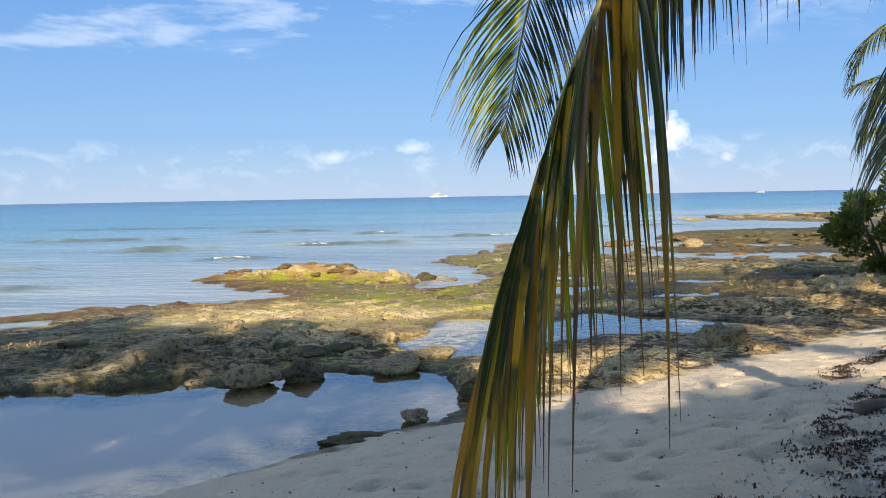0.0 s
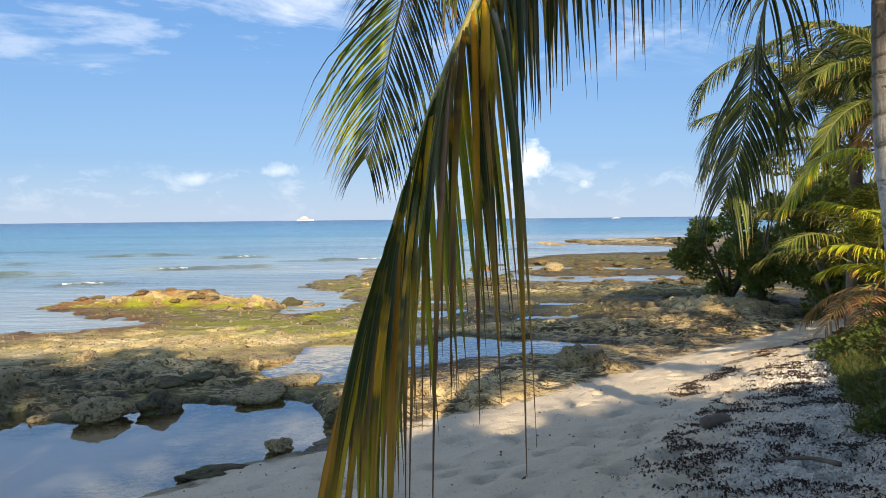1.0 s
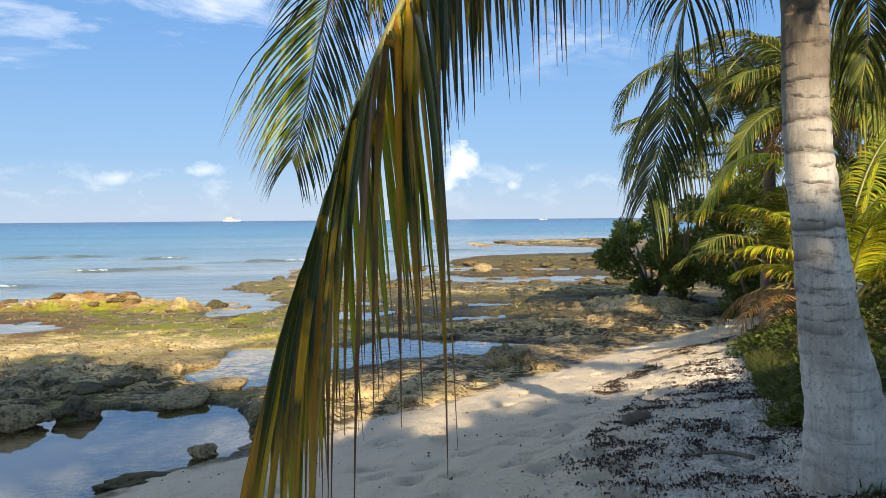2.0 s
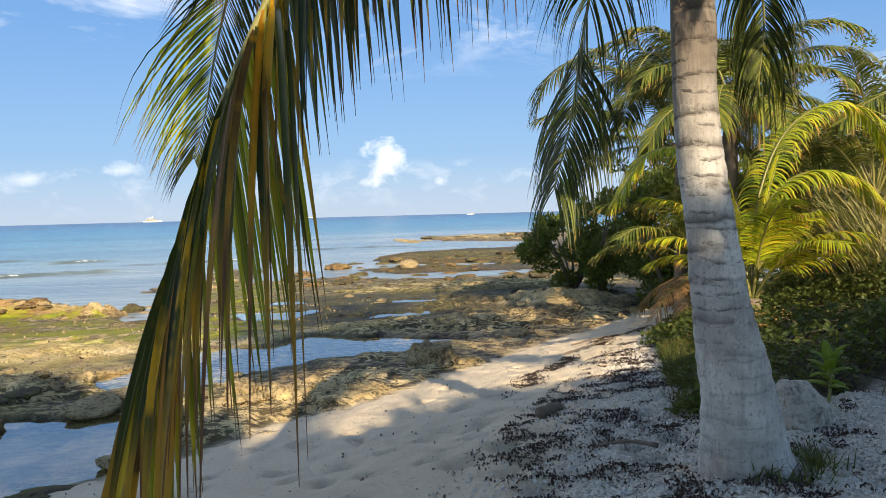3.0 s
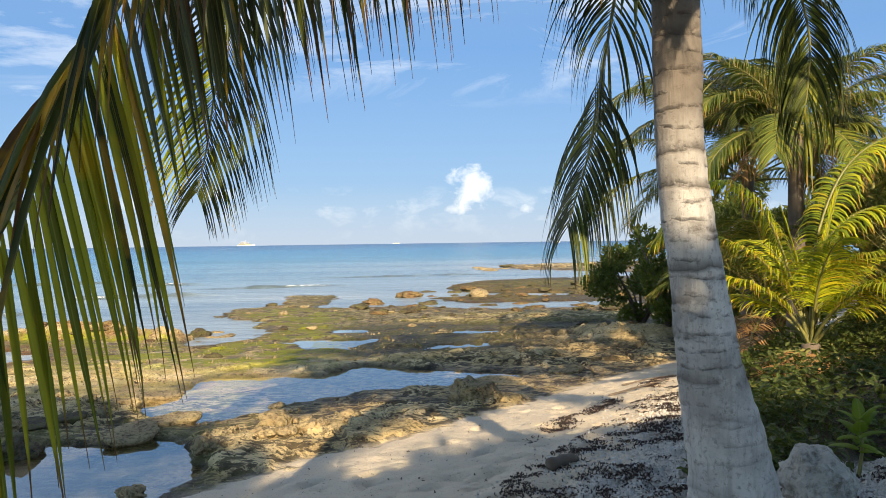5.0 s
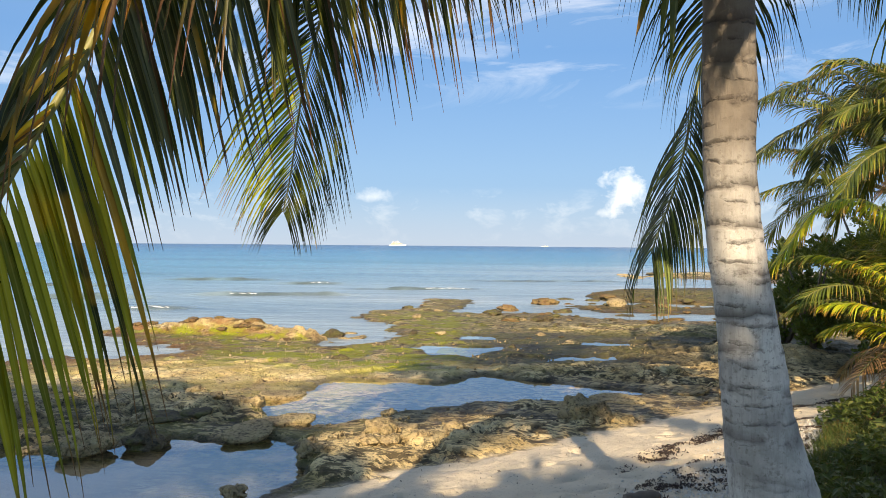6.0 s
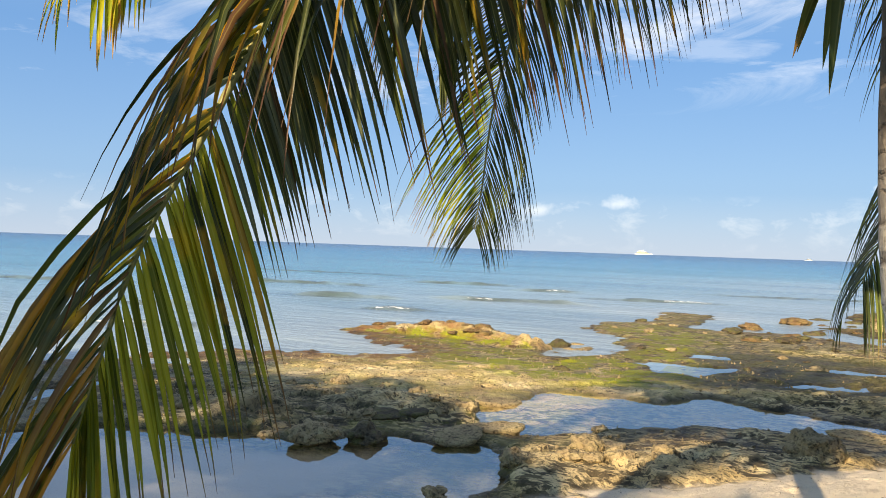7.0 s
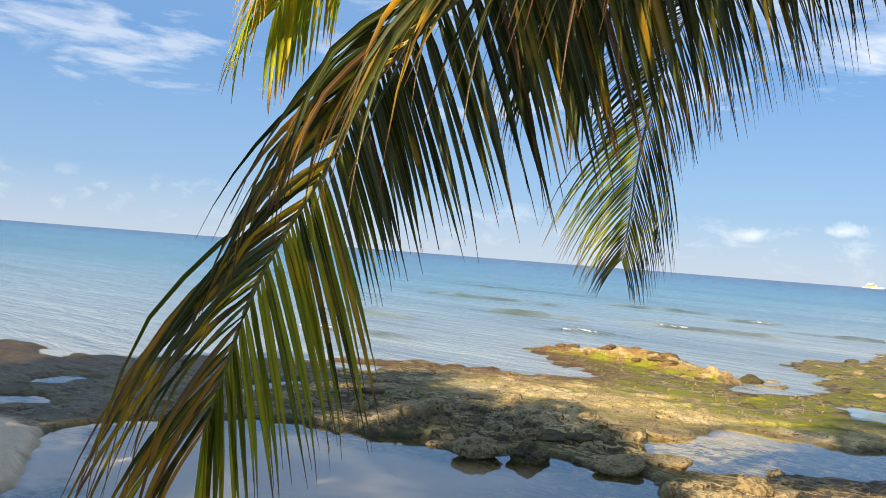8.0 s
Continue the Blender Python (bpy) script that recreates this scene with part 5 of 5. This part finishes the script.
# ---- boats and clouds ----
def hull(length, beam, depth, bow=0.35):
    bm = bmesh.new()
    n = 14
    rings = []
    for i in range(n + 1):
        t = i / n
        w = beam * 0.5 * (1 - max(0, (t - (1 - bow)) / bow) ** 2) * (0.85 + 0.15 * min(1, t * 5))
        w = max(w, 0.02 * beam)
        sheer = depth * (1 + 0.35 * t * t)
        rings.append([bm.verts.new((x, y, z)) for x, y, z in ((length * (t - 0.5), -w, sheer), (length * (t - 0.5), -w * 0.75, 0), (length * (t - 0.5), w * 0.75, 0), (length * (t - 0.5), w, sheer))])
    for a, b in zip(rings, rings[1:]):
        for k in range(4):
            bm.faces.new((a[k], a[(k + 1) % 4], b[(k + 1) % 4], b[k]))
    bm.faces.new(rings[0])
    bm.faces.new(rings[-1][::-1])
    bmesh.ops.recalc_face_normals(bm, faces=bm.faces)
    return bm


def block(x0, x1, y0, y1, z0, z1, taper=0.0, bevel=0.0):
    bm = bmesh.new()
    bmesh.ops.create_cube(bm, size=1)
    for v in bm.verts:
        k = (1 - taper) if v.co.z > 0 else 1
        v.co = Vector(((x0 + x1) / 2 + v.co.x * (x1 - x0) * k, (y0 + y1) / 2 + v.co.y * (y1 - y0) * k, (z0 + z1) / 2 + v.co.z * (z1 - z0)))
    if bevel:
        bmesh.ops.bevel(bm, geom=bm.edges[:], offset=bevel, segments=2, affect='EDGES')
    return bm


def boat(name, place, rz, length, decks, label):
    ob = tagged(empty(name, place, rz), label, "boat")
    b, h = length * 0.22, length * 0.07
    part("hull", hull(length, b, h), M_WHITE, ob, "white hull", flat=True)
    z = h
    for k in range(decks):
        x0, x1 = -length * (0.42 - 0.06 * k), length * (0.28 - 0.10 * k)
        part("cabin", block(x0, x1, -b * 0.38, b * 0.38, z, z + h * 0.9, 0.06, length * 0.004), M_WHITE if k else M_YELLOW, ob)
        part("window_band", block(x0 * 0.96, x1 * 0.96, -b * 0.39, b * 0.39, z + h * 0.35, z + h * 0.65), M_GLASSY, ob, flat=True)
        z += h * 0.9
    part("mast", tube([Vector((0, 0, z - h * 0.3)), Vector((0, 0, z + h * 1.3))], [length * 0.008, length * 0.004], 6), M_WHITE, ob)
    return ob


boat("ferry", (-497, 3000, -0.3), 4, 62, 3, "long white ferry far out on the horizon")
boat("motor_boat", (52, 3000, -0.3), 170, 26, 2, "small white motor boat far out at sea")
boat("motor_boat", (328, 1500, -0.2), 175, 15, 1, "white motor boat trailing a long wake")
wv, wf = [], []
for i in range(25):
    t = i / 24
    for sy2 in (-1, 1):
        wv.append((336 + 60 * t, 1500 - 5 * t + sy2 * (1.5 + 5 * t), 0.45 * (1 - t) + 0.08))
    if i:
        wf.append((2 * i - 2, 2 * i, 2 * i + 1, 2 * i - 1))
tagged(soup("boat_wake", wv, wf, M_FOAM), "white wake on the water behind a motor boat", "wake", kind="stuff")

dv, df = [], []
NA, NE = 60, 24
for j in range(NE + 1):
    e = radians(-0.8 + 46 * j / NE)
    for i in range(NA + 1):
        a = radians(10 + 178 * i / NA)
        dv.append((4300 * math.cos(a) * math.cos(e), 4300 * math.sin(a) * math.cos(e), 4300 * math.sin(e)))
for j in range(NE):
    for i in range(NA):
        a = j * (NA + 1) + i
        df.append((a, a + 1, a + NA + 2, a + NA + 1))
backdrop = soup("backdrop_clouds", dv, df, M_SHEET)
backdrop.visible_shadow = False
tagged(backdrop, "glowing painted sky backdrop with low clouds and thin high streaks", "clouds", kind="structure")


# ---- unseen trees behind the path, whose shade lies over the beach ----
def shade_tree(x, y, top, wide, seed):
    r = random.Random(seed)
    z0 = ground_z(x, y) - 0.05
    ob = tagged(empty("shade_tree"), "dense broadleaf tree along the landward edge of the beach", "tree")
    root = Vector((x, y, z0))
    H = top - z0
    for k in range(5):
        a = k * 1.257 + r.uniform(-0.4, 0.4)
        tip = root + Vector((math.cos(a) * wide * 0.6, math.sin(a) * wide * 0.6, H * r.uniform(0.6, 0.9)))
        line = catmull([root, root.lerp(tip, 0.4) + Vector((0, 0, H * 0.1)), tip], 12)
        part("limb", tube(line, [0.16 * (1 - 0.8 * i / 11) for i in range(12)], 7), M_WOOD, ob)
    lumps = []
    low = 5.6 - z0
    for k in range(16):
        h = low + (H - low) * (k / 15) * 0.86
        a = k * 2.4
        w = wide * (0.75 - 0.35 * k / 15)
        q = wide * r.uniform(0.34, 0.44)
        lumps.append((root + Vector((math.cos(a) * w, math.sin(a) * w * 0.5, h)), Vector((q, q * 0.7, min(q, H - h)))))
    V, F, U = leaf_cloud(lumps, 2600, 0.27, r)
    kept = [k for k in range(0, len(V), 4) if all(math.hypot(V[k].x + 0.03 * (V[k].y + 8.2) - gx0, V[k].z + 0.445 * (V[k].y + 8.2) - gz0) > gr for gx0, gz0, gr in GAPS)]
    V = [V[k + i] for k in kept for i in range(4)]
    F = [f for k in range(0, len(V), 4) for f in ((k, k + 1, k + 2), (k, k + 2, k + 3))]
    soup("crown", V, F, M_BUSH, ob, uvs=U[:len(V)], flat=True)["kind"] = "stuff"
    return ob


# open places cut in the crowns for sun patches: along the row, height, radius
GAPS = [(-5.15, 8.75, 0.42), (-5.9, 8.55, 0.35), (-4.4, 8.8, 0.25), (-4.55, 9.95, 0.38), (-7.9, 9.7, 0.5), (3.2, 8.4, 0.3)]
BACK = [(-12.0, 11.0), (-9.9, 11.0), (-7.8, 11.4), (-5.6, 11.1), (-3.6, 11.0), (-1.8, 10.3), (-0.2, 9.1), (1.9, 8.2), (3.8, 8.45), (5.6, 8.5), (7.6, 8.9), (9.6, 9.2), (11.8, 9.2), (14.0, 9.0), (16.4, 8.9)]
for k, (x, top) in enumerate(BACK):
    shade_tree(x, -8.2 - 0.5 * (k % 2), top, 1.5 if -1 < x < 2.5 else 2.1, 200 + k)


# ---- ground cover ----
def scatter_leaves(count, poly_min, r, area, size, height):
    V, F, U = [], [], []
    x0, x1, y0, y1 = area
    X = np.array([r.uniform(x0, x1) for _ in range(count)])
    Y = np.array([r.uniform(y0, y1) for _ in range(count)])
    Z, _, G, _, _ = ground(X, Y)
    lump = fbm(X * 0.9, Y * 0.9, 3, 120)
    for x, y, z, g, l in zip(X, Y, Z, G, lump):
        if g < poly_min or l < -0.25:
            continue
        h = height * max(0.1, 0.5 + l) * min(1, 0.25 + g) * r.random() ** 0.5
        p = Vector((x, y, z + h))
        d = Vector((r.uniform(-1, 1), r.uniform(-1, 1), r.uniform(-0.2, 0.7))).normalized()
        s = d.cross(Vector((r.uniform(-0.5, 0.5), r.uniform(-0.5, 0.5), 1))).normalized()
        nn = d.cross(s)
        L, W = size * r.uniform(0.6, 1.3), size * r.uniform(0.3, 0.55)
        n0 = len(V)
        V += [p - d * L * 0.5, p - s * W - nn * W * 0.3, p + d * L * 0.5, p + s * W - nn * W * 0.3]
        U += [(0, 0.5), (0.45, 0), (1, 0.5), (0.45, 1)]
        F += [(n0, n0 + 1, n0 + 2), (n0, n0 + 2, n0 + 3)]
    return V, F, U


rg = random.Random(90)
V, F, U = scatter_leaves(52000, 0.05, rg, (3.8, 13.0, 5.6, 14.5), 0.075, 0.42)
tagged(soup("ground_vines", V, F, M_GRASS, uvs=U, flat=True), "dark green creeping plants over the ground behind the palm", "ground cover", kind="stuff")


def blades(count, r, place_fn, hmin, hmax, width):
    V, F, U = [], [], []
    XY = [place_fn(r) for _ in range(count)]
    Z = ground(np.array([p[0] for p in XY]), np.array([p[1] for p in XY]))[0]
    for (x, y), z in zip(XY, Z):
        p = Vector((x, y, z - 0.01))
        a = r.uniform(0, 2 * math.pi)
        h = r.uniform(hmin, hmax)
        d = Vector((math.cos(a) * 0.5, math.sin(a) * 0.5, 1)).normalized()
        vs, fs, uv = leaflet(p, d, Vector((-math.sin(a), math.cos(a), 0)), h, width, r.uniform(0.3, 1.6), 3)
        n0 = len(V)
        V += vs
        U += uv
        F += [tuple(n0 + q for q in fc) for fc in fs]
    return V, F, U


def along_edge(r):
    t = r.random()
    a, b = Vector((3.95, 6.2, 0)).lerp(Vector((5.6, 10.2, 0)), t), abs(r.gauss(0, 0.35))
    return a.x + 0.92 * b + r.gauss(0, 0.05), a.y - 0.38 * b


V, F, U = blades(5200, rg, along_edge, 0.08, 0.26, 0.010)
tagged(soup("grass_edge", V, F, M_GRASS, uvs=U), "short green grass at the edge of the plants", "grass", kind="stuff")


def at_trunk(r):
    a, d = r.uniform(-2.3, 0.3), 0.27 + abs(r.gauss(0, 0.09))
    return 3.62 + math.cos(a) * d, 4.80 + math.sin(a) * d


V, F, U = blades(260, rg, at_trunk, 0.06, 0.19, 0.009)
tagged(soup("grass_tuft", V, F, M_GRASS, uvs=U), "tuft of green grass at the foot of the palm", "grass", kind="stuff")


def reeds(r):
    while True:
        x, y = r.uniform(8.0, 17), r.uniform(8.5, 16)
        if y - 8.5 < (x - 7) * 1.2:
            return x, y


V, F, U = blades(7500, rg, reeds, 0.8, 2.3, 0.024)
tagged(soup("dry_reeds", V, F, M_STRAW, uvs=U), "tall pale dry grass behind the young palm", "grass", kind="stuff")


def broad_plant(place, height, leaves, size, seed, label):
    r = random.Random(seed)
    z0 = ground_z(*place)
    ob = tagged(empty("broadleaf_plant"), label, "plant")
    root = Vector((place[0], place[1], z0 - 0.02))
    top = root + Vector((0.03, 0.02, height))
    part("stem", tube(catmull([root, root.lerp(top, 0.5) + Vector((0.02, 0, 0)), top], 8), [0.014 - 0.001 * i for i in range(8)], 6), M_STEM, ob)
    for k in range(leaves):
        a = k * 2.4
        e = 0.2 + 1.0 * (k / leaves)
        d = Vector((math.cos(a) * math.cos(e), math.sin(a) * math.cos(e), math.sin(e)))
        p = root.lerp(top, 0.45 + 0.55 * k / leaves)
        vs, fs, uv = leaflet(p, d, Vector((-math.sin(a), math.cos(a), 0)), size * r.uniform(0.8, 1.2), size * 0.42, r.uniform(0.6, 1.1), 6)
        soup("leaf", vs, fs, M_BROAD, ob, uvs=uv)
    return ob


broad_plant((4.79, 5.80), 0.40, 12, 0.21, 301, "bright green broad-leaved seedling among dark vines")
broad_plant((6.55, 6.9), 0.66, 15, 0.25, 302, "bright green broad-leaved plant at the edge of the shrubs")
broad_plant((6.15, 6.5), 0.35, 10, 0.2, 303, "small green broad-leaved plant among vines")


# ---- litter ----
def stick(name, a, b, radius, label, material=None, bend=0.08, seed=0):
    r = random.Random(seed)
    a, b = Vector(a), Vector(b)
    a.z, b.z = ground_z(a.x, a.y) + radius * 0.7, ground_z(b.x, b.y) + radius * 0.7
    side = Vector((a.y - b.y, b.x - a.x, 0)).normalized()
    m = a.lerp(b, 0.5) + side * bend * r.uniform(-1, 1) + Vector((0, 0, 0.02))
    m.z = max(m.z, ground_z(m.x, m.y) + radius * 0.7)
    pts = catmull([a, m, b], 14)
    bm = tube(pts, [radius * (1 - 0.45 * i / 13) * (1 + 0.12 * math.sin(i * 1.9)) for i in range(14)], 8)
    return tagged(part(name, bm, material or M_WOOD), label, "branch")


stick("driftwood", (3.05, 7.25, 0), (3.35, 7.55, 0), 0.055, "short weathered driftwood piece on the sand", seed=1)
stick("branch", (4.9, 5.25, 0), (6.4, 5.35, 0), 0.024, "grey fallen branch lying on the shell gravel", seed=2)
stick("branch", (3.35, 5.55, 0), (3.05, 5.9, 0), 0.018, "thin brown twig on the gravel", seed=3)
stick("branch", (4.9, 12.0, 0), (6.2, 13.2, 0), 0.018, "dark fallen branch at the top of the sand", seed=4)
stick("branch", (5.5, 13.4, 0), (6.6, 13.6, 0), 0.016, "dark fallen branch at the top of the sand", seed=5)
rs = random.Random(15)
for k in range(16):
    x, y = rs.uniform(4.6, 8.5), rs.uniform(7.0, 10.2)
    a = rs.uniform(-0.5, 0.9)
    ln = rs.uniform(0.4, 1.3)
    if float(sdf(GRASS, np.array([x]), np.array([y]))[0]) > 0.3:
        stick("branch", (x, y, 0), (x + ln * math.cos(a), y + ln * math.sin(a), 0), rs.uniform(0.008, 0.02), "dry grey twig among the ground cover", seed=k + 30)["group"] = "twigs among the plants"


def spots(count, seed, area, test):
    """Places in plan that pass a test, as arrays."""
    g = np.random.RandomState(seed)
    out = np.zeros((0, 2))
    while len(out) < count:
        P = np.stack([g.uniform(area[0], area[1], 20000), g.uniform(area[2], area[3], 20000)], 1)
        out = np.concatenate([out, P[test(P[:, 0], P[:, 1], g)]])
    return out[:count]


def pebbles(XY, r, lo, hi):
    V, F = [], []
    Z = ground(XY[:, 0], XY[:, 1])[0]
    for (x, y), z in zip(XY, Z):
        s = r.uniform(lo, hi) * r.uniform(0.6, 1.0)
        c = Vector((x, y, z + s * 0.25))
        n0 = len(V)
        rot = Euler((r.uniform(0, 6), r.uniform(0, 6), r.uniform(0, 6))).to_matrix()
        flat = (1.5, 0.7, 0.35) if r.random() < 0.5 else (1, 0.8, 0.7)
        for q in ((1, 0, 0), (-1, 0, 0), (0, 1, 0), (0, -1, 0), (0, 0, 1), (0, 0, -1)):
            v = rot @ Vector([q[i] * flat[i] * r.uniform(0.7, 1.2) for i in range(3)])
            V.append(c + v * s)
        for f in ((0, 2, 4), (2, 1, 4), (1, 3, 4), (3, 0, 4), (2, 0, 5), (1, 2, 5), (3, 1, 5), (0, 3, 5)):
            F.append(tuple(n0 + i for i in f))
    return V, F


def strip_at(x, y):
    return shore(x, y) + 2.29 + 0.30 * (y - 5.71)


V, F = pebbles(spots(20000, 1, (1.4, 6.6, 3.4, 12), lambda x, y, g: (strip_at(x, y) > g.normal(0.05, 0.25, len(x))) & (sdf(GRASS, x, y) < 0.3)), rg, 0.008, 0.026)
tagged(soup("coral_rubble", V, F, M_RUBBLE, flat=True), "white broken coral and shell gravel by the palm", "gravel", kind="stuff")
def strands(XY, r, size=1.0):
    """Dried weed: short curled ribbons lying on the ground."""
    V, F = [], []
    Z = ground(XY[:, 0], XY[:, 1])[0]
    for (x, y), z in zip(XY, Z):
        a = r.uniform(0, 6.28)
        L, w = r.uniform(0.02, 0.075) * size, r.uniform(0.003, 0.008) * size ** 0.5
        n0 = len(V)
        px, py = x, y
        for i in range(4):
            h = z + 0.006 + 0.018 * math.sin(i * 1.05) * r.random()
            sx2, sy2 = -math.sin(a) * w, math.cos(a) * w
            V += [(px - sx2, py - sy2, h), (px + sx2, py + sy2, h + r.uniform(-0.004, 0.010))]
            px, py = px + math.cos(a) * L / 3, py + math.sin(a) * L / 3
            a += r.uniform(-0.9, 0.9)
        F += [(n0 + 2 * i, n0 + 2 * i + 2, n0 + 2 * i + 3, n0 + 2 * i + 1) for i in range(3)]
    return V, F


def weedy(x, y, g):
    s = strip_at(x, y)
    return (s > -0.35) & (s < 1.8) & (fbm(x * 1.7, y * 1.7, 6, 140, 0.72) > 0.26 + 0.30 * np.abs(s - 0.35) + g.normal(0, 0.30, len(x)))


def wrack(x, y, g):
    line = np.interp(x, [3.2, 4.4, 5.4, 6.6, 7.4], [9.2, 10.8, 12.4, 13.8, 14.4])
    return (np.abs(y - line + 0.35 * fbm(x * 0.8, y * 0.8, 2, 141)) < np.abs(g.normal(0, 0.16, len(x)))) & (fbm(x * 1.2, y * 1.2, 3, 142) > 0.0) & (x > 3.2) & (x < 7.4)


V, F = strands(spots(1600, 8, (3.0, 7.5, 8.8, 15), wrack), rg)
tagged(soup("wrack_line", V, F, M_WEED), "dark line of dried weed along the upper beach", "seaweed", kind="stuff")
V, F = strands(spots(2600, 2, (1.6, 6.0, 3.6, 12), weedy), rg)
V2, F2 = strands(spots(14000, 22, (1.6, 6.0, 3.6, 12), weedy), rg, 0.45)
F += [tuple(len(V) + q for q in f) for f in F2]
V += V2
tagged(soup("dead_seaweed", V, F, M_WEED), "dark dried seaweed strewn over the gravel", "seaweed", kind="stuff")


def dry_sand(x, y, g):
    z, sd, _, _, _ = ground(x, y)
    return (sd > 0.9) & (z > 0.06)


V, F = pebbles(spots(220, 3, (-2, 5, 5, 13), dry_sand), rg, 0.006, 0.022)
tagged(soup("beach_debris", V, F, M_WOOD, flat=True), "scattered bits of bark and shell on the sand", "debris", kind="stuff")


def bare_reef(x, y, g):
    z, sd, _, _, land = ground(x, y)
    return (sd < 0.4) & (z > 0.03) & (land > 0.6) & (fbm(x * 0.8, y * 0.8, 3, 160) > g.normal(0.0, 0.15, len(x)))


V, F = pebbles(spots(1300, 5, (-9, 8.5, 9.5, 25), bare_reef), rg, 0.015, 0.06)
tagged(soup("reef_rubble", V, F, M_ROCK, flat=True), "broken bits of tan limestone strewn on the reef", "rubble", kind="stuff")
